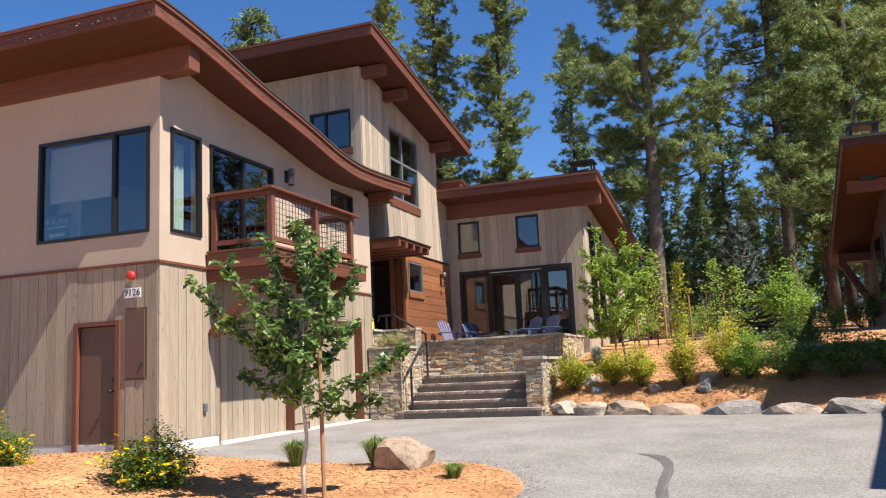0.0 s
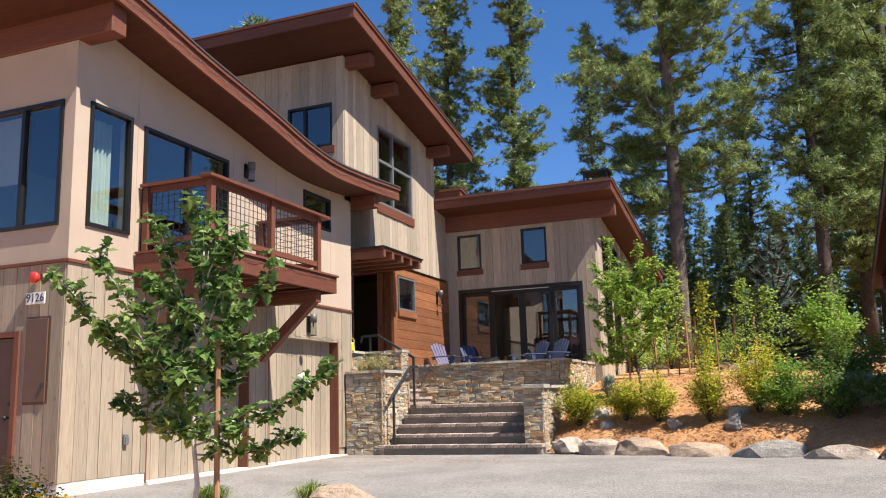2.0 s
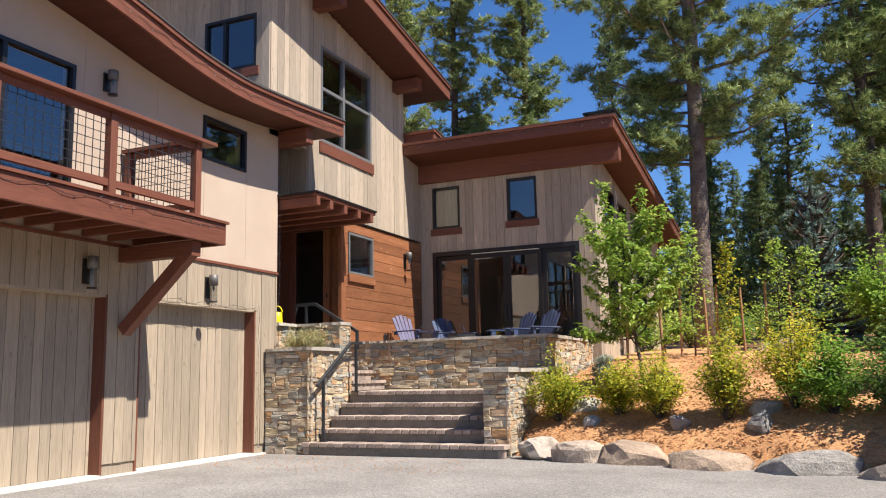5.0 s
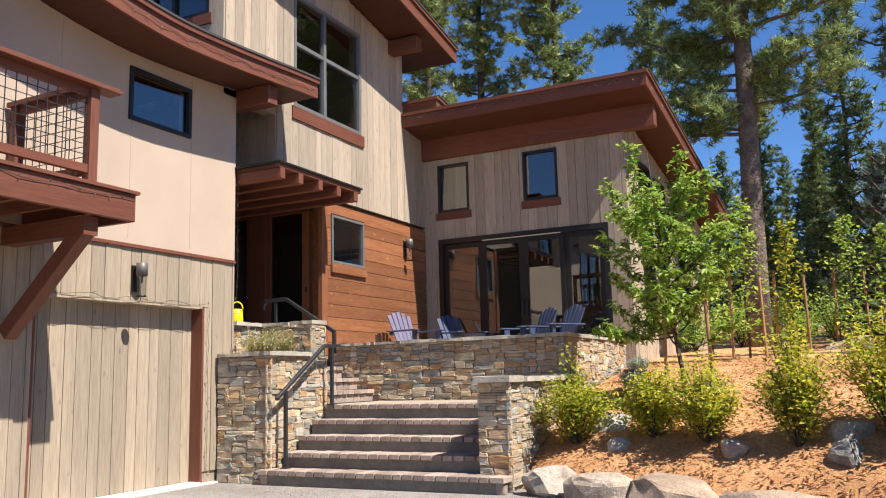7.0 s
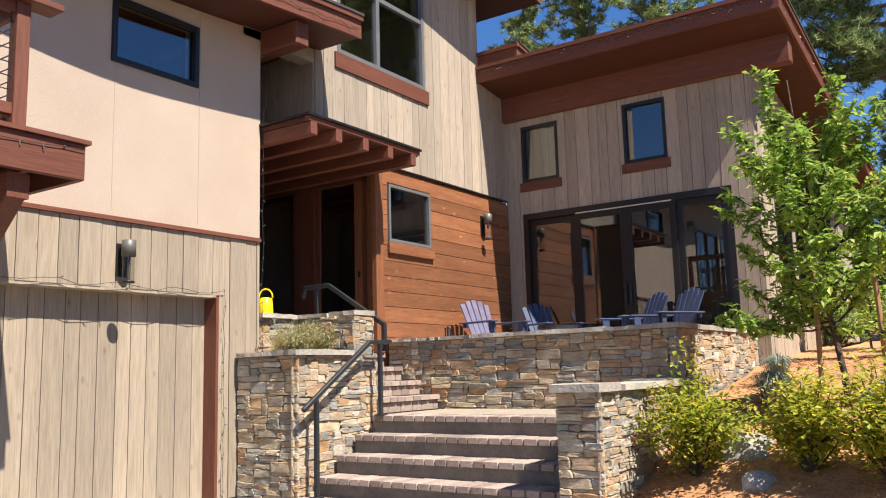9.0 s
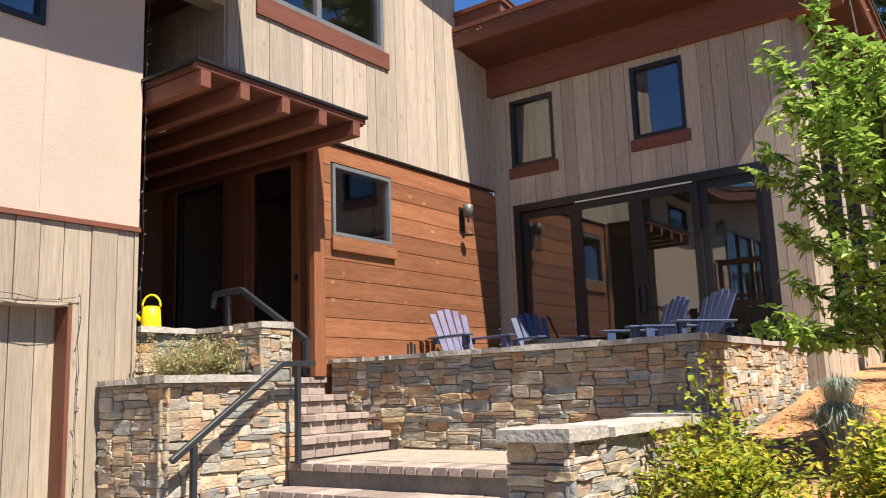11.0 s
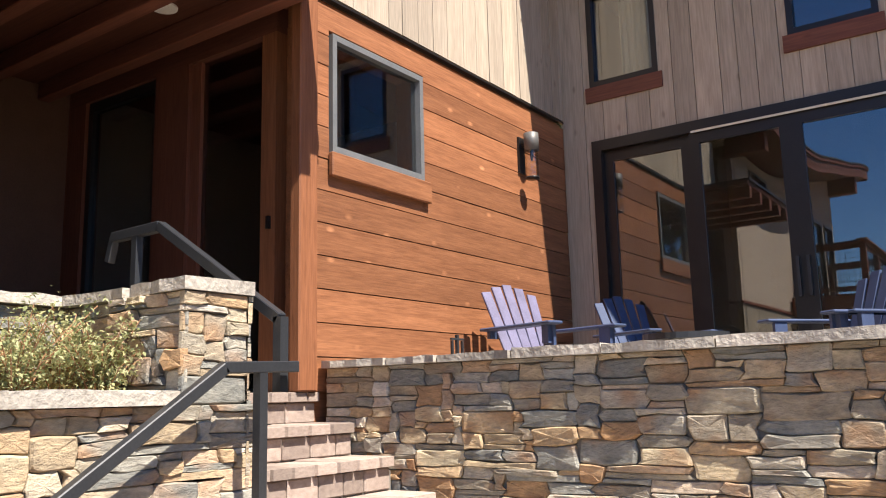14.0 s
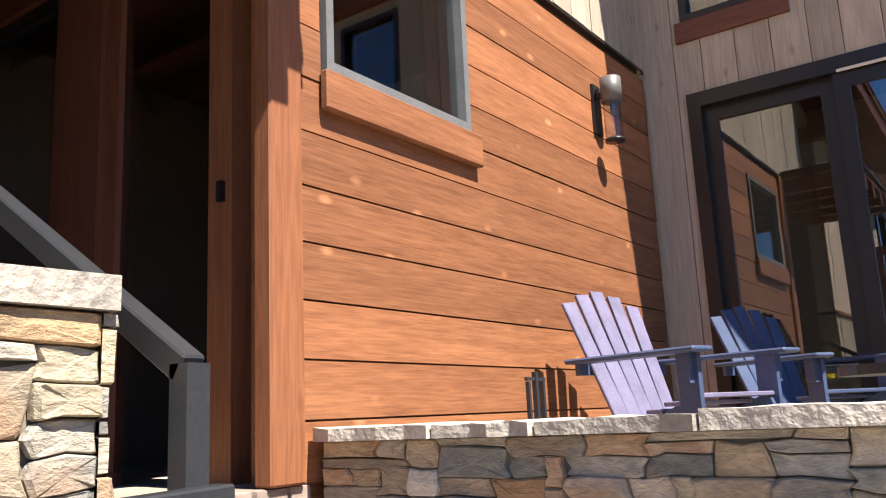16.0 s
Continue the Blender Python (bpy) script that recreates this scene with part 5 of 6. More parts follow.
# ---- plants ----
def leaf_cloud(points, size, rng, aspect=0.55, droop=0.3, lobed=False):
    """Small folded leaves, one at each point."""
    n = len(points)
    if lobed:
        b = Build()
        for p in points:
            l = size * rng.uniform(0.6, 1.25)
            d = Vector((rng.uniform(-1, 1), rng.uniform(-1, 1), rng.uniform(-0.6, 0.5) - droop)).normalized()
            s = d.cross(Vector((rng.uniform(-0.6, 0.6), rng.uniform(-0.6, 0.6), 1))).normalized() * (l * aspect)
            up = s.cross(d).normalized() * (l * rng.uniform(0.05, 0.22))
            q = Vector(p)
            b.add([q, q + d * (l * 0.28) + s * 0.6 + up, q + d * (l * 0.42) + s * 0.34 + up * 0.4, q + d * (l * 0.68) + s * 0.42 + up, q + d * l - up * 0.6,
                   q + d * (l * 0.68) - s * 0.42 + up, q + d * (l * 0.42) - s * 0.34 + up * 0.4, q + d * (l * 0.28) - s * 0.6 + up],
                  [(0, 1, 2), (0, 2, 4), (2, 3, 4), (0, 4, 6), (4, 5, 6), (0, 6, 7)])
        return b
    v = np.zeros((n, 4, 3))
    for i, p in enumerate(points):
        l = size * rng.uniform(0.6, 1.25)
        d = Vector((rng.uniform(-1, 1), rng.uniform(-1, 1), rng.uniform(-0.6, 0.5) - droop)).normalized()
        s = d.cross(Vector((rng.uniform(-0.5, 0.5), rng.uniform(-0.5, 0.5), 1))).normalized() * (l * aspect * 0.5)
        up = s.cross(d).normalized() * (l * 0.12)
        q = Vector(p)
        v[i] = [q, q + d * (l * 0.45) + s + up, q + d * l, q + d * (l * 0.45) - s + up]
    b = Build()
    b.v = [tuple(x) for x in v.reshape(-1, 3)]
    b.f = [f for i in range(n) for f in ((4 * i, 4 * i + 1, 4 * i + 2), (4 * i, 4 * i + 2, 4 * i + 3))]
    return b


def young_tree(at, height, spread, crown_from, seed, leaf_mat, leaf, count, bark, label, stakes=(), trunk=0.03, lean=(0, 0), name="young_tree"):
    r = random.Random(seed)
    t = thing(name, label, "tree", at)
    tip = Vector((lean[0], lean[1], height))
    pts = [Vector((0, 0, -0.1)).lerp(tip, k / 6) + Vector((r.uniform(-0.03, 0.03), r.uniform(-0.03, 0.03), 0)) * (k > 0) for k in range(7)]
    part("trunk", Build().tube(pts, [trunk * (1 - 0.12 * k) for k in range(7)], 8), bark, t, smooth=True)
    limbs = Build()
    leaves = []
    nb = max(16, int(height * 12))
    for i in range(nb):
        k = crown_from + (1 - crown_from) * (i / nb)
        z0 = k * height * 0.97
        f = z0 / height
        base = pts[0].lerp(tip, f)
        a = i * 2.4 + r.uniform(-0.4, 0.4)
        c = (k - crown_from) / (1 - crown_from)
        shape = min(1.0, 0.45 + 2.2 * c) * (1 - c) ** 0.75 + 0.06
        ln = spread * shape * r.uniform(0.6, 1.15)
        end = base + Vector((math.cos(a) * ln, math.sin(a) * ln, ln * r.uniform(0.15, 0.75)))
        mid = base.lerp(end, 0.5) + Vector((0, 0, 0.06 * ln))
        limbs.tube([base, mid, end], [trunk * 0.4 * (1.1 - f), trunk * 0.24, 0.004], 5, False)
        for _ in range(int(count / nb)):
            u = r.uniform(0.15, 1.05)
            q = base.lerp(mid, u * 2) if u < 0.5 else mid.lerp(end, (u - 0.5) * 2)
            w = 0.045 + 0.055 * spread * (1 - 0.3 * u)
            leaves.append(q + Vector((r.gauss(0, w), r.gauss(0, w), r.gauss(0, w * 0.8))))
    tagged(part("branching", limbs, bark, t), kind="stuff")
    part("crown", leaf_cloud(leaves, leaf, r, 0.75, 0.1, leaf_mat is MAPLE), leaf_mat, t)
    for sx, sy, sh in stakes:
        part("stake", Build().tube([(sx, sy, -0.1), (sx * 0.9, sy * 0.9, sh)], 0.024, 7), STAKE_WOOD, t, "rough brown tree stake")
    return t


def branchy_tree(at, tip, trunk, limbs, seed, leaf_mat, leaf, per_twig, bark, label, stakes=(), twig=0.3, aspect=0.75, lobed=False, name="young_tree"):
    """A young tree from its limbs: each runs from a height on the trunk to an end, with leafy twigs along it."""
    r = random.Random(seed)
    t = thing(name, label, "tree", at)
    tip = Vector(tip)
    pts = [Vector((0, 0, -0.1)).lerp(tip, k / 8) + Vector((r.uniform(-0.025, 0.025), r.uniform(-0.025, 0.025), 0)) * (k > 0) for k in range(9)]
    part("trunk", Build().tube(pts, [trunk * (1 - 0.105 * k) for k in range(9)], 8), bark, t, smooth=True)
    wood, leaves = Build(), []

    def dress(a, b, n, w):
        for _ in range(n):
            q = a.lerp(b, r.uniform(0.1, 1.06))
            leaves.append(q + Vector((r.gauss(0, w), r.gauss(0, w), r.gauss(0, w))))
    for z0, ex, ey, z1 in limbs:
        f = z0 / tip.z
        base, end = tip * f, Vector((ex, ey, z1))
        ln = (end - base).length
        mid = base.lerp(end, 0.5) + Vector((r.uniform(-0.05, 0.05), r.uniform(-0.05, 0.05), -0.07 * ln))
        wood.tube([base, base.lerp(mid, 0.5) + Vector((0, 0, -0.02)), mid, end], [trunk * 0.45 * (1.15 - f), trunk * 0.33, trunk * 0.22, 0.003], 5, False)
        steps = max(3, int(ln / 0.085))
        for k in range(steps):
            u = 0.18 + 0.82 * (k + r.random()) / steps
            p = base.lerp(mid, u * 2) if u < 0.5 else mid.lerp(end, min(1.0, (u - 0.5) * 2))
            d = (end - base).normalized() * 0.75 + Vector((r.uniform(-1, 1), r.uniform(-1, 1), r.uniform(-0.35, 0.9)))
            q = p + d.normalized() * (twig * (1.15 - 0.6 * u) * r.uniform(0.45, 1.1))
            wood.tube([p, p.lerp(q, 0.5) + Vector((0, 0, 0.015)), q], [0.005, 0.004, 0.002], 4, False)
            dress(p, q, per_twig, 0.022)
        dress(mid, end, per_twig, 0.02)
    tagged(part("branching", wood, bark, t), kind="stuff")
    part("crown", leaf_cloud(leaves, leaf, r, aspect, 0.12, lobed), leaf_mat, t)
    for sx, sy, sh in stakes:
        part("stake", Build().tube([(sx, sy, -0.1), (sx * 0.9, sy * 0.9, sh)], 0.024, 7), STAKE_WOOD, t, "rough brown tree stake")
    return t


lr = random.Random(71)
maple_limbs = [(z0, 0.94 * a - 0.34 * b, 0.34 * a + 0.94 * b, z1) for z0, a, b, z1 in (
    (1.3, -1.18, 0.0, 2.35), (1.2, -0.95, 0.3, 1.95), (1.5, -0.8, -0.2, 2.5), (1.0, -0.7, 0.1, 1.3), (0.92, 1.2, -0.1, 1.55), (0.85, 0.8, 0.2, 0.95), (1.5, 0.62, 0.1, 2.4),
    (1.7, 0.45, -0.2, 2.65), (1.25, 0.55, 0.3, 1.85), (1.75, -0.38, 0.1, 2.8), (1.2, -0.35, -0.5, 1.9), (1.3, 0.2, 0.6, 2.1), (1.0, 0.1, -0.55, 1.45), (2.0, 0.15, 0.1, 2.85), (2.1, 0.02, -0.05, 3.0))]
maple_limbs += [(z, 0.42 * math.cos(k * 2.4), 0.42 * math.sin(k * 2.4), z + lr.uniform(0.1, 0.45)) for k, z in enumerate(np.linspace(0.8, 2.2, 14))]
branchy_tree((-4.73, 8.24, -0.22), (0.08, 0.0, 2.75), 0.026, maple_limbs, 71, MAPLE, 0.098, 12, PALE_BARK, "young green-leaved tree with whitish trunk tied to a stake", ((0.24, 0.02, 1.9),), 0.26, 0.75, True)
ash_limbs = []
for k in range(30):
    z0 = 0.55 + 1.9 * k / 30
    a = k * 2.4 + lr.uniform(-0.3, 0.3)
    ln = (0.98 - 0.16 * z0) * lr.uniform(0.7, 1.15)
    ash_limbs.append((z0, -0.28 * z0 / 2.5 + ln * math.cos(a), ln * math.sin(a), z0 + ln * lr.uniform(0.35, 1.0)))
ash_limbs += [(1.9, -0.5, -0.1, 3.3), (1.7, -0.75, -0.2, 2.75), (1.8, 0.1, 0.2, 3.1), (1.4, 0.75, 0.35, 2.3), (1.1, 0.85, 0.1, 1.9), (1.7, 0.55, -0.1, 2.75), (0.8, -0.95, -0.45, 0.85), (0.75, -0.7, -0.7, 0.8)]
branchy_tree((-2.86, 20.0, 0.95), (-0.3, 0.0, 3.2), 0.034, ash_limbs, 72, LIME, 0.1, 19, DARK_BARK, "light green young tree on the mulch bank", ((-0.2, -0.12, 1.25), (0.34, 0.1, 1.2)), 0.34, 0.48)
for i, (x, y, h, s, m) in enumerate(((-2.45, 23.3, 2.7, 0.55, LIME), (-1.85, 24.2, 2.3, 0.5, SPIREA), (-0.95, 24.8, 2.3, 0.6, LIME), (-0.35, 23.6, 2.0, 0.55, LIME), (-3.3, 25.2, 2.0, 0.5, LIME))):
    young_tree((x, y, bank_z(x, y)), h, s, 0.15, 80 + i, m, 0.08, 750, DARK_BARK, "slender light green young tree beside the woods", ((-0.25, 0, 1.4), (0.25, 0.05, 1.3)) if i < 3 else (), 0.02)


def shrub(at, radius, height, seed, material, leaf, count, label, flowers=None, name="shrub", group="shrubs on the bank"):
    r = random.Random(seed)
    t = thing(name, label, "shrub", at, 0, group)
    stems = Build()
    pts, tips = [], []
    ns = 26
    for i in range(ns):
        a, k = i * 2.4, math.sqrt((i + 0.5) / ns)
        tip = Vector((math.cos(a) * radius * k * r.uniform(0.65, 1.25), math.sin(a) * radius * k * r.uniform(0.65, 1.25), height * (1.1 - 0.5 * k * k) * r.uniform(0.6, 1.15)))
        mid = tip * 0.5 + Vector((0, 0, 0.1 * height))
        stems.tube([(0, 0, -0.05), mid, tip], [0.008, 0.006, 0.003], 4, False)
        tips.append(tip)
        for _ in range(count // ns):
            u = r.uniform(0.25, 1.05)
            q = (mid * (u * 2)) if u < 0.5 else mid.lerp(tip, (u - 0.5) * 2)
            w = 0.06 * radius + 0.035
            pts.append((q.x + r.gauss(0, w), q.y + r.gauss(0, w), max(0.01, q.z + r.gauss(0, w))))
    tagged(part("stem_work", stems, DARK_BARK, t), kind="stuff")
    part("leaves", leaf_cloud(pts, leaf, r, 0.6, 0.0), material, t)
    if flowers:
        fl = [(p[0] * 1.06, p[1] * 1.06, p[2] + 0.03) for p in r.sample(pts, flowers) if p[2] > height * 0.35]
        tagged(part("blossom", leaf_cloud([q for q in fl for _ in range(4)], 0.05, r, 1.0, -0.2), YELLOW_PETAL, t), "small yellow blossoms", kind="stuff")
    return t


# shrubs right of x = 0.5 get darker leaves to stand in for shade
for i, (x, d, rad, h, m) in enumerate(((-3.85, 0.95, 0.5, 0.85, SPIREA), (-2.93, 1.15, 0.40, 0.65, SPIREA), (-2.32, 1.1, 0.46, 0.74, SPIREA), (-1.42, 1.1, 0.38, 0.92, SPIREA), (-0.6, 1.5, 0.62, 1.05, SPIREA), (-0.15, 1.3, 0.5, 0.8, BUSH), (0.6, 1.2, 0.65, 0.75, DARK_BUSH), (1.5, 1.2, 0.7, 0.8, DARK_BUSH), (2.4, 1.3, 0.7, 0.8, DARK_BUSH), (0.9, 2.6, 0.7, 0.9, DARK_BUSH))):
    y = rock_line(x) + d
    shrub((x, y, bank_z(x, y)), rad, h, 500 + i, m, 0.055 if m is SPIREA else 0.065, 4200, "yellow-green leafy shrub on the mulch bank" if m is SPIREA else "deep green leafy shrub on the bank")
shrub((0.85, 23.0, bank_z(0.85, 23)), 0.85, 1.75, 520, BUSH, 0.09, 4200, "large bright green shrub at the edge of the woods")
shrub((-6.65, 8.1, -0.32), 0.56, 0.76, 530, DARK_BUSH, 0.045, 9000, "rounded cinquefoil shrub dotted with yellow blossoms", 260, group="flowering shrubs on the island")
shrub((-8.95, 8.0, -0.2), 0.54, 0.72, 531, DARK_BUSH, 0.045, 8000, "rounded cinquefoil shrub dotted with yellow blossoms", 230, group="flowering shrubs on the island")


def grass_clump(at, radius, height, seed, material, count, label, name="grass_clump"):
    r = random.Random(seed)
    b = Build()
    for _ in range(count):
        a, k = r.uniform(0, 2 * math.pi), r.random()
        o = Vector((math.cos(a), math.sin(a), 0))
        s = Vector((-math.sin(a), math.cos(a), 0)) * 0.005
        p = o * (0.06 * r.random())
        m = p + o * (radius * k * 0.45) + Vector((0, 0, height * r.uniform(0.55, 0.8)))
        e = p + o * (radius * k) + Vector((0, 0, height * r.uniform(0.6, 1.0) * (1 - 0.3 * k)))
        b.add([p - s, p + s, m + s * 0.8, m - s * 0.8, e], [(0, 1, 2, 3), (3, 2, 4)])
    g = thing(name, label, "grass", at)
    part("blade_tuft", b, material, g)
    return g


for i, (x, y, rad, h, mat) in enumerate(((-5.85, 10.0, 0.36, 0.45, GRASSY), (-4.85, 10.35, 0.36, 0.45, GRASSY), (-3.45, 9.5, 0.2, 0.22, GRASSY), (-3.45, 19.75, 0.38, 0.55, BLUEGRASS), (-3.8, 21.5, 0.3, 0.4, BLUEGRASS))):
    z = drive_z(x, y) + 0.08 if y < 12 else bank_z(x, y)
    grass_clump((x, y, z), rad, h, 600 + i, mat, 420, "arching clump of ornamental grass" if mat is GRASSY else "blue-grey clump of fescue grass")
# sage and catmint in the planter
for i, (x, y) in enumerate(((-8.1, 18.0), (-7.95, 18.25), (-7.82, 18.0), (-8.2, 18.3), (-7.85, 18.35))):
    r = random.Random(640 + i)
    t = thing("catmint", "wispy grey-green catmint with seed spikes in the planter", "plant", (x, y, 1.57), 0, "plants in the planter")
    st, pts = Build(), []
    for _ in range(26):
        a, ln = r.uniform(0, 6.28), r.uniform(0.05, 0.3)
        tip = Vector((math.cos(a) * ln, math.sin(a) * ln, r.uniform(0.18, 0.4)))
        st.tube([(0, 0, 0), tip * 0.55 + Vector((0, 0, 0.04)), tip], [0.004, 0.003, 0.002], 4, False)
        pts += [tuple(tip * r.uniform(0.25, 1.05) + Vector((r.gauss(0, 0.02), r.gauss(0, 0.02), r.gauss(0, 0.02)))) for _ in range(70)]
    tagged(part("stem_work", st, STAKE_WOOD, t), kind="stuff")
    part("leaves", leaf_cloud(pts, 0.024, r), SAGE, t)


for i in range(14):
    x = -4.0 + i * 0.62 + (i * 37 % 10) * 0.03
    y = 27.2 + (i * 53 % 10) * 0.32
    shrub((x, y, bank_z(x, y)), 0.6 + (i % 3) * 0.12, 0.7 + (i * 7 % 5) * 0.14, 560 + i, (BUSH, LIME, DARK_BUSH)[i % 3], 0.075, 1300, "low green undergrowth at the edge of the woods", name="undergrowth", group="undergrowth at the woods")


# ---- pines ----
def pine_mesh(seed, height, crown_from, reach, tufts, needles, blade, tuft_r, lean=0.0, droop=0.0, step=1.0):
    """Trunk, limbs and needle tufts of a tall pine, as three builds."""
    r = random.Random(seed)
    trunk, limbs = Build(), Build()
    n = 10
    rad = 0.0092 * height + 0.03
    line = [Vector((lean * math.sin(k / n * 2) + r.uniform(-0.05, 0.05), r.uniform(-0.05, 0.05), height * k / n - 0.3)) for k in range(n + 1)]
    trunk.tube(line, [rad * (1.12 if k == 0 else 1 - 0.9 * k / n) for k in range(n + 1)], 10)
    centres = []
    z = height * crown_from
    while z < height * 0.985:
        k = (z - height * crown_from) / (height * (1 - crown_from))
        f = z / height * n
        base = line[min(n - 1, int(f))].lerp(line[min(n, int(f) + 1)], f - int(f))
        ln = reach * (1 - k) ** 0.75 * r.uniform(0.45, 1.1) * (0.55 + 0.45 * min(1, k * 6)) + 0.25
        a = r.uniform(0, 6.283)
        rise = r.uniform(-0.15, 0.3) + 0.5 * k - droop
        d = Vector((math.cos(a), math.sin(a), rise))
        end = base + d * ln
        mid = base + Vector((d.x, d.y, rise * 0.5)) * (ln * 0.55)
        limbs.tube([base, mid, end + Vector((0, 0, 0.12 * ln))], [0.05 * ln / reach * rad / 0.3 + 0.02, 0.03, 0.01], 4, False)
        sprays = max(2, int(ln * 3.2))
        for e in range(sprays):
            u = 0.22 + 0.8 * (e + r.random()) / sprays
            q = base.lerp(mid, u / 0.55) if u < 0.55 else mid.lerp(end + Vector((0, 0, 0.12 * ln)), (u - 0.55) / 0.45)
            w = 0.12 * ln * min(1.0, u + 0.2) + 0.05
            q = q + Vector((r.gauss(0, w), r.gauss(0, w), r.gauss(0, w * 0.45) + 0.06))
            for _ in range(max(1, int(tufts * ln / reach / sprays))):
                centres.append((q.x + r.gauss(0, tuft_r * 0.62), q.y + r.gauss(0, tuft_r * 0.62), q.z + r.gauss(0, tuft_r * 0.4)))
        z += height * r.uniform(0.0055, 0.015) * step * (1.0 if k < 0.7 else 0.7)
    g = np.random.default_rng(seed)
    c = np.array(centres)
    m = len(c) * needles
    cc = np.repeat(c, needles, axis=0) + g.normal(size=(m, 3)) * (tuft_r * np.array([0.15, 0.15, 0.1]))
    d = g.normal(size=(m, 3))
    d[:, 2] = d[:, 2] * 0.75 + 0.35
    d /= np.linalg.norm(d, axis=1, keepdims=True)
    s = np.cross(d, g.normal(size=(m, 3)))
    s /= np.linalg.norm(s, axis=1, keepdims=True)
    ln = (tuft_r * g.uniform(0.55, 1.0, size=(m, 1)))
    v = np.stack([cc + s * blade, cc - s * blade, cc + d * ln], axis=1).reshape(-1, 3)
    return trunk, limbs, v


def fast_mesh(name, verts, material):
    me = bpy.data.meshes.new(name)
    nv = len(verts)
    me.vertices.add(nv)
    me.vertices.foreach_set("co", verts.astype(np.float32).ravel())
    me.loops.add(nv)
    me.loops.foreach_set("vertex_index", np.arange(nv, dtype=np.int32))
    me.polygons.add(nv // 3)
    me.polygons.foreach_set("loop_start", np.arange(0, nv, 3, dtype=np.int32))
    me.materials.append(material)
    me.update(calc_edges=True)
    return me


def pine(at, seed, height, crown_from, reach, tufts, needles, blade, tuft_r, bark, leaf_mat, label, name="pine_tree", group="pines of the woods", **more):
    t = thing(name, label, "tree", at, 0, group)
    trunk, limbs, v = pine_mesh(seed, height, crown_from, reach, tufts, needles, blade, tuft_r, **more)
    part("trunk", trunk, bark, t, smooth=True)
    tagged(part("branching", limbs, bark, t), kind="stuff")
    crown = new("crown", fast_mesh("crown", v, leaf_mat))
    crown.parent = t
    return t


def at_angle(px_angle, dist):
    """A place in the woods by bearing, in degrees right of straight ahead, and distance."""
    a = radians(px_angle)
    y = dist * math.cos(a)
    return dist * math.sin(a), y, max(1.6, 1.5 + (y - 30) * 0.055)


big = pine((-2.75, 27.6, 1.5), 901, 24.0, 0.21, 3.4, 120, 34, 0.012, 0.24, BARK, NEEDLES, "tall ponderosa pine with bare grey-brown lower trunk", lean=0.2, step=0.62)
p_a = pine(at_angle(-20.0, 46), 902, 27.0, 0.14, 2.7, 54, 26, 0.02, 0.31, DARK_BARK, NEEDLES, "tall green pine behind the house", step=0.66)
p_b = pine(at_angle(-15.5, 44), 903, 26.0, 0.12, 2.3, 54, 26, 0.02, 0.31, DARK_BARK, NEEDLES, "tall green pine behind the house", step=0.66)
p_c = pine(at_angle(2.6, 34), 904, 25.0, 0.2, 2.7, 56, 26, 0.019, 0.3, DARK_BARK, NEEDLES, "tall pine with dark straight trunk", step=0.66)
p_d = pine(at_angle(-10.6, 52), 905, 20.0, 0.1, 1.9, 20, 16, 0.034, 0.38, DARK_BARK, FAR_NEEDLES, "slender dark pine in the far woods", step=0.85)
p_e = pine(at_angle(-1.0, 48), 906, 16.0, 0.12, 2.0, 20, 16, 0.034, 0.38, DARK_BARK, FAR_NEEDLES, "slender dark pine in the far woods", step=0.85)
rng = random.Random(33)
spots = [(p_c, 7.0, 36, 1.05), (p_a, 9.8, 40, 1.0), (p_a, 4.9, 45, 1.1), (p_b, 5.8, 52, 1.1), (p_c, -5.2, 60, 0.66), (p_b, -2.4, 60, 0.6), (p_b, -23.5, 52, 1.0), (p_b, 8.5, 56, 1.1)]
for src, ang, dist, sc in spots:
    c = copy_thing(src, pose(*at_angle(ang, dist), 0, 0, rng.uniform(0, 360)))
    c.scale = (sc, sc, sc)
for i in range(30):
    ang = -27 + i * 1.8 + rng.uniform(-0.6, 0.6)
    dist = rng.uniform(54, 78)
    src = rng.choice((p_d, p_e, p_e))
    c = copy_thing(src, pose(*at_angle(ang, dist), 0, 0, rng.uniform(0, 360)))
    sc = rng.uniform(0.8, 1.2) if ang > 3 else rng.uniform(0.55, 0.75) if ang > -9 else rng.uniform(0.45, 0.7)
    c.scale = (sc, sc, sc)
for i in range(50):
    ang = -12 + i * 0.6 + rng.uniform(-0.4, 0.4)
    c = copy_thing(rng.choice((p_d, p_e)), pose(*at_angle(ang, rng.uniform(40, 70)), 0, 0, rng.uniform(0, 360)))
    sc = rng.uniform(0.25, 0.5)
    c.scale = (sc * 1.4, sc * 1.4, sc)
# trees on the far side of the driveway, behind the walker
for i in range(9):
    ang = 60 + i * 33 + rng.uniform(-6, 6)
    c = copy_thing(rng.choice((p_d, p_e)), pose(*at_angle(ang, rng.uniform(34, 50))[:2], -0.5, 0, 0, rng.uniform(0, 360)))
    c.scale = (1.5, 1.5, 1.25)
bs = pine((-0.15, 25.6, 1.6), 907, 3.6, 0.04, 1.15, 9, 26, 0.012, 0.12, DARK_BARK, BLUE_NEEDLES, "young blue spruce among the shrubs", "blue_spruce", "", droop=0.1)

# ---- neighbouring house ----
nh = thing("neighbour_house", "dark brown timber house with reddish eaves", "house", (3.64, 25.2, 1.6))
NS = 1.4


def N(x, y, z):
    """The neighbour's plan, drawn at a smaller scale about the start of the walk."""
    return (NS * x - 3.64, NS * y - 25.2, 1.035 + NS * (z - 1.035) - 1.6)


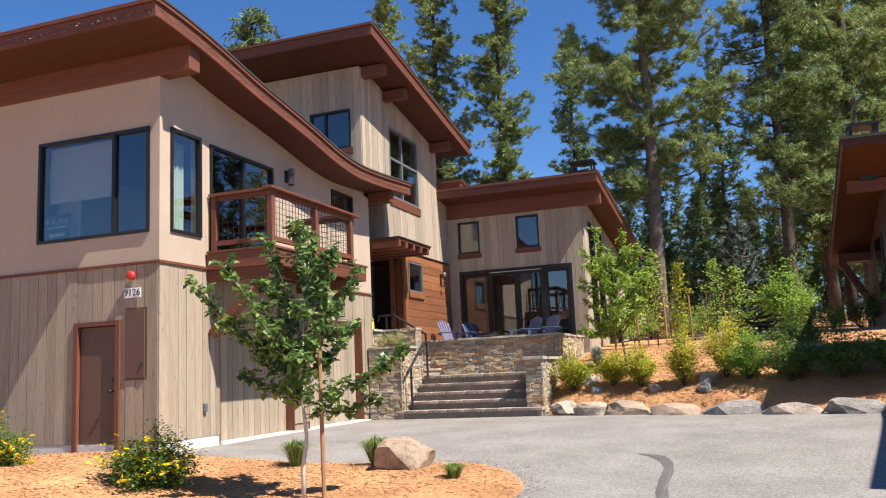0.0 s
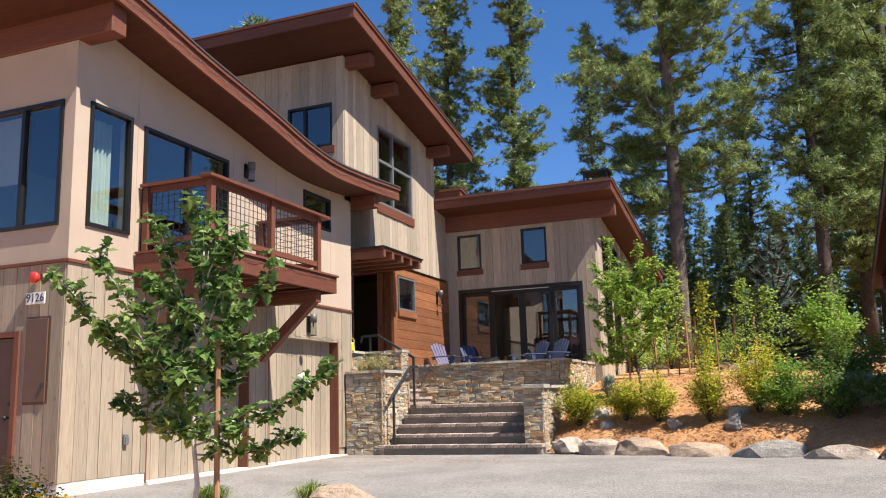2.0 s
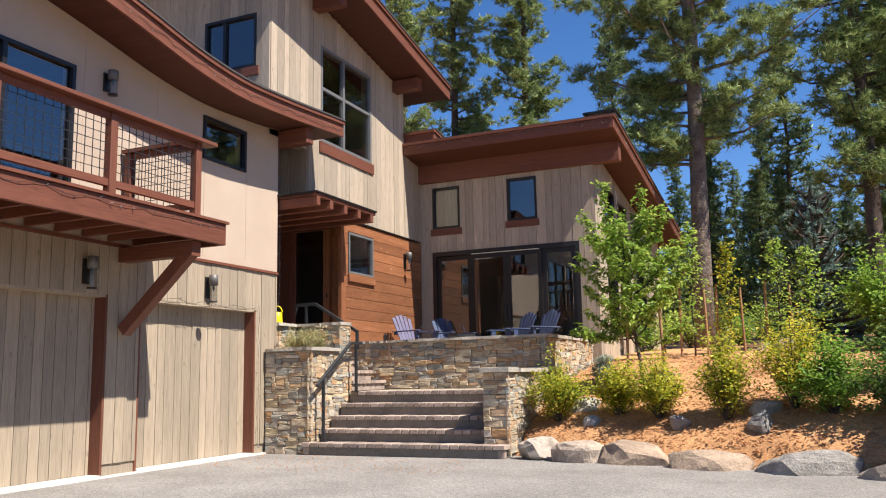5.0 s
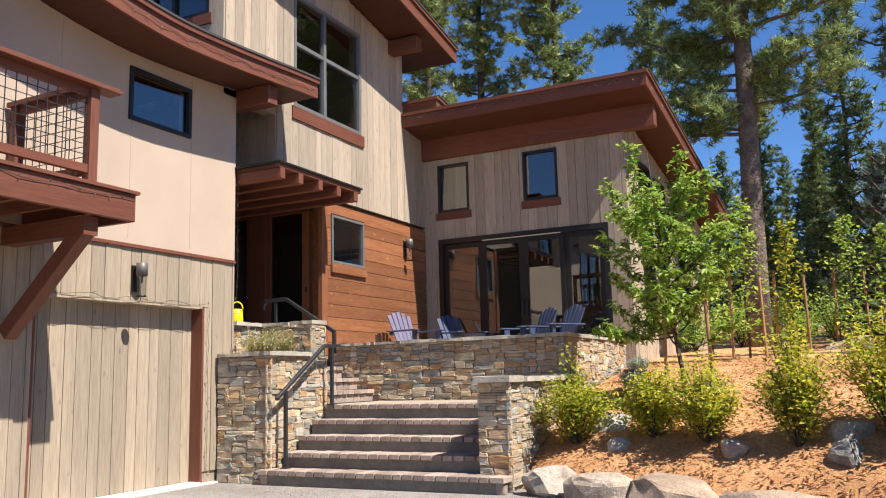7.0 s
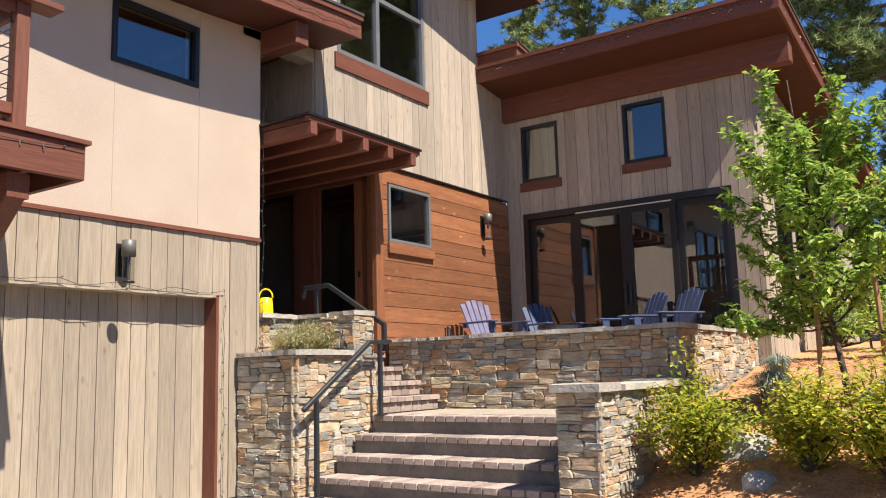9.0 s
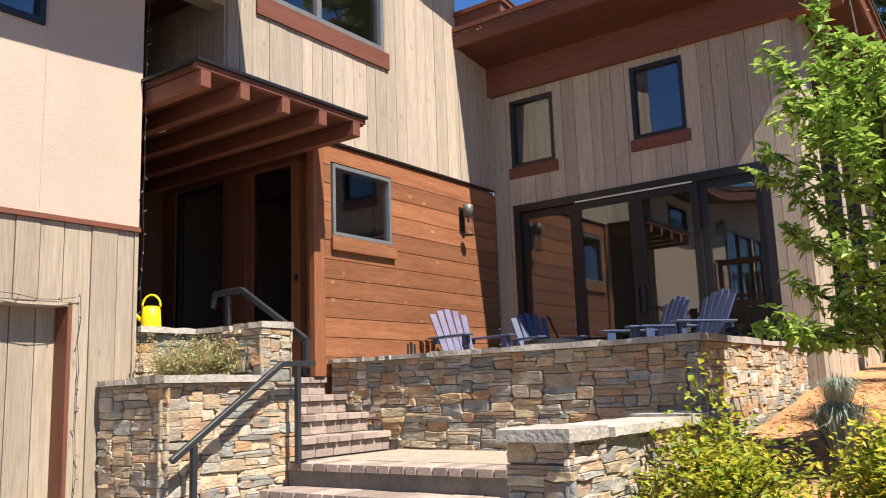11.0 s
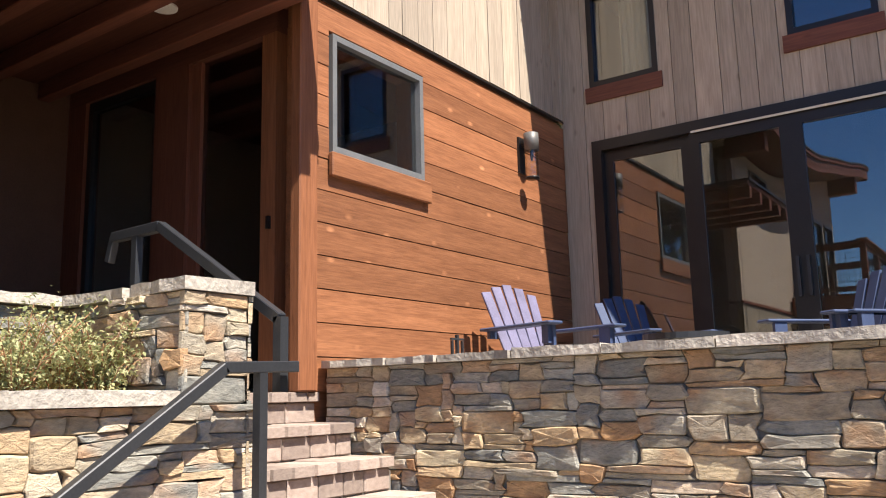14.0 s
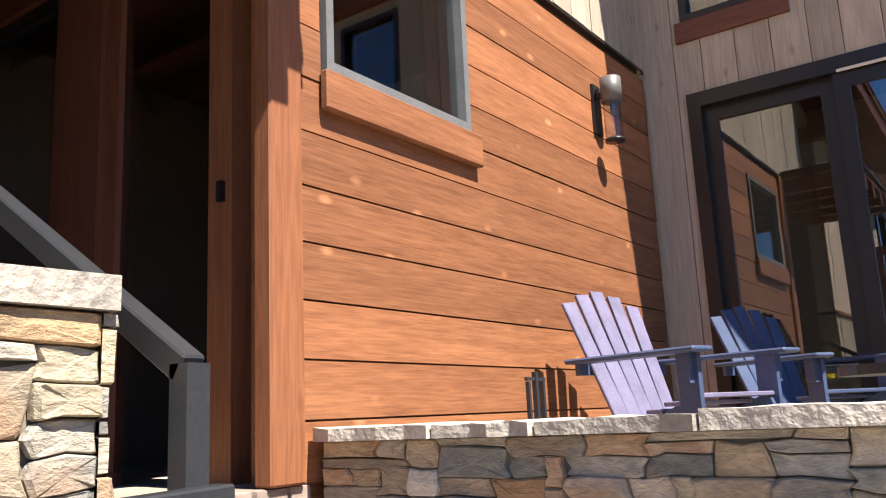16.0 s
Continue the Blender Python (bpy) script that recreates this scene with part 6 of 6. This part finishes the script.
def sloped(x0, x1, ya, za, yb, zb, thick):
    s = Build()
    for y, zt in ((ya, za), (yb, zb)):
        s.v += [N(x0, y, zt - thick), N(x1, y, zt - thick), N(x1, y, zt), N(x0, y, zt)]
    s.f = [(0, 4, 5, 1), (1, 5, 6, 2), (2, 6, 7, 3), (3, 7, 4, 0), (0, 1, 2, 3), (7, 6, 5, 4)]
    return s


part("wall", Build().box(N(2.62, 17.9, 1.0), N(9.0, 18.08, 4.3)), DOOR_BROWN, nh, "dark brown board wall")
part("wall", sloped(2.6, 2.75, 18.1, 4.3, 21.3, 3.2, 3.0), DOOR_BROWN, nh, "dark brown board wall")
part("stone_base", Build().box(N(2.53, 17.82, 1.0), N(2.6, 21.3, 1.75)), STONE, nh, "stone plinth")
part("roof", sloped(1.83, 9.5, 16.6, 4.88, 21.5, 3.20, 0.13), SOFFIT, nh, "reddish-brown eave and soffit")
part("fascia", sloped(1.81, 1.828, 16.58, 4.87, 21.5, 3.19, 0.17), BROWN, nh, "reddish-brown fascia board")
part("roofing", sloped(1.79, 9.5, 16.56, 4.94, 21.54, 3.24, 0.05), ROOFING, nh)
part("beam", Build().box(N(1.95, 17.75, 4.1), N(4.0, 17.93, 4.33)), BROWN_X, nh)
part("beam", Build().box(N(1.95, 20.8, 3.05), N(2.7, 21.0, 3.25)), BROWN_X, nh)
part("brace", Build().bar(N(2.58, 20.9, 2.0), N(2.0, 20.9, 3.06), 0.2, 0.22), BROWN_UP, nh)
ch = part("chimney", Build().box(N(2.18, 17.7, 4.3), N(2.5, 18.0, 5.2)), BRONZE, nh, "dark metal chimney with open shroud")
for cx in (2.11, 2.57):
    part("chimney_leg", Build().box(N(cx - 0.03, 17.63, 4.75), N(cx + 0.03, 18.07, 5.36)), BRONZE, ch)
part("chimney_cap", Build().box(N(2.06, 17.58, 5.36), N(2.62, 18.12, 5.42)), BRONZE, ch)
nw = part("window", Build().box(N(2.57, 18.8, 2.0), N(2.598, 19.8, 3.4)), BRONZE, nh, "dark-framed side window")
part("pane", Build().box(N(2.558, 18.87, 2.07), N(2.568, 19.73, 3.33)), GLASS, nw)
# unseen stand-in, its roof edges set by the shadow on drive and bank
caster = thing("neighbour_garage", "unseen block set to cast the shadow on driveway and bank", "house", (6.5, 14.0, -0.1))
part("wall", Build().box((-2.3, 2.6, -0.4), (3.0, 5.6, 5.0)), BROWN_UP, caster)
part("wall", Build().box((-0.4, -3.6, -0.4), (3.0, 2.6, 4.2)), BROWN_UP, caster)
part("roof", Build().box((-3.1, 1.9, 5.0), (3.8, 6.2, 5.3)), SOFFIT, caster, "unseen flat slab shaped to cast the shadow edge")
part("roof", Build().add([(x, y, z) for z in (4.2, 4.5) for x, y in ((-2.4, -5.2), (3.8, -5.2), (3.8, 1.9), (-1.6, 1.9))],
                         [(3, 2, 1, 0), (4, 5, 6, 7), (0, 1, 5, 4), (1, 2, 6, 5), (2, 3, 7, 6), (3, 0, 4, 7)]), SOFFIT, caster, "unseen flat slab shaped to cast the shadow edge")


# ---- string lights, stains and other small things ----
def string_lights(pts, seed, label="dark string of small unlit lights", sag=0.03, step=0.16):
    r = random.Random(seed)
    s = thing("string_lights", label, "string lights", pts[0])
    o = Vector(pts[0])
    line, bulbs = [], Build()
    for a, b in zip(pts, pts[1:]):
        a, b = Vector(a), Vector(b)
        n = max(2, int((b - a).length / step))
        for k in range(n):
            p = a.lerp(b, k / n) + Vector((r.uniform(-0.008, 0.008), r.uniform(-0.008, 0.008), -sag * (k % 4 in (1, 2)) + r.uniform(-0.012, 0.012)))
            line.append(p - o)
            d = Vector((r.uniform(-1, 1), r.uniform(-1, 1), r.uniform(-1, 0.6))).normalized() * 0.035
            bulbs.tube([p - o, p - o + d], [0.005, 0.004], 4)
    line.append(Vector(pts[-1]) - o)
    part("wire", Build().tube(line, 0.0028, 4), BLACK, s)
    tagged(part("bulb_chain", bulbs, GREY_FRAME, s), kind="stuff")
    return s


string_lights([(-7.635, y, swoop(y) - 0.16) for y in np.linspace(9.5, 18.8, 24)], 1)
string_lights([(-13.0, 9.365, swoop(9.42) - 0.17), (-7.7, 9.365, swoop(9.42) - 0.17)], 2, "dark bristling string of small unlit lights", 0.05, 0.05)
string_lights([(DX + 0.012, DY0 + 0.05, 3.06), (DX + 0.012, DY1 - 0.02, 3.06)], 3)
string_lights([(XE + 0.04, GY1 + 0.012, 5.0), (XE + 0.04, GY1 + 0.012, 0.1)], 4)
string_lights([(XE + 0.035, 17.36, 0.1), (XE + 0.035, 17.36, 2.27), (XE + 0.035, 14.85, 2.27)], 5)
string_lights([(-8.3, 22.545, wing_roof(22.6) - 0.1), (-3.7, 22.545, wing_roof(22.6) - 0.1)], 6, "dark bristling string of small unlit lights", 0.05, 0.045)
string_lights([(-3.63, y, wing_roof(y) - 0.18) for y in np.linspace(22.7, 31.4, 10)], 7)


def stain(name, outline, material, label):
    b = Build()
    b.v = [(x, y, drive_z(x, y) + 0.004) for x, y in outline]
    b.f = [tuple(range(len(outline)))]
    return solid(name, b, material, label, "stain")


TAR = ground_material("damp_asphalt", (0.085, 0.082, 0.08), (0.13, 0.126, 0.122), [(0.0, (0.6, 0.6, 0.6)), (1.0, (1.3, 1.3, 1.3))], 1.5, 110.0, 0.4)
stain("asphalt_stain", ((-1.62, 11.5), (-1.4, 11.46), (-1.22, 11.3), (-1.08, 10.9), (-1.02, 10.3), (-1.03, 9.6), (-0.95, 8.9), (-1.02, 8.6), (-1.12, 9.2), (-1.15, 9.9), (-1.15, 10.5), (-1.24, 10.95), (-1.42, 11.3)), TAR, "dark damp patch on the asphalt")
gr = random.Random(77)
grit = Build()
for _ in range(2600):
    a = gr.uniform(0, 2 * math.pi)
    ex, ey = island_edge(a)
    if ey < 4.5:
        continue
    k = 1 + gr.gauss(0.012, 0.02)
    x, y = -7.4 + (ex + 7.4) * k, 7.0 + (ey - 7.0) * k
    s = gr.uniform(0.006, 0.02)
    z = drive_z(x, y) + 0.012
    grit.add([(x - s, y - s * 0.7, z), (x + s, y - s * 0.5, z), (x + s * 0.2, y + s, z), (x, y, z + s)], [(0, 1, 3), (1, 2, 3), (2, 0, 3)])
solid("gravel_edging", grit, BOULDER, "pale gravel along the island edge", "gravel", "stuff")
litter = Build()
for _ in range(260):
    x = gr.uniform(-8.2, -4.4)
    y = gr.uniform(15.5, 17.4)
    s = gr.uniform(0.008, 0.025)
    z = drive_z(x, y) + 0.006
    litter.add([(x - s, y, z), (x, y - s * 0.5, z + 0.004), (x + s, y, z), (x, y + s * 0.5, z + 0.006)], [(0, 1, 2), (0, 2, 3)])
solid("leaf_litter", litter, CHIPS, "dry leaf bits scattered on the asphalt", "litter", "stuff")

vt = thing("roof_vent", "dark metal chimney shroud on the wing roof", "vent", (-4.62, 26.0, wing_roof(26.0) + 0.01))
part("flue", Build().box((-0.2, -0.18, 0), (0.2, 0.18, 1.28)), BRONZE, vt)
for sx in (-0.32, 0.32):
    for sy in (-0.26, 0.26):
        part("cap_leg", Build().box((sx - 0.025, sy - 0.025, 0.95), (sx + 0.025, sy + 0.025, 1.5)), BRONZE, vt)
part("shelf", Build().box((-0.38, -0.32, 1.18), (0.38, 0.32, 1.22)), BRONZE, vt)
part("cap", Build().box((-0.40, -0.34, 1.5), (0.40, 0.34, 1.55)), BRONZE, vt)
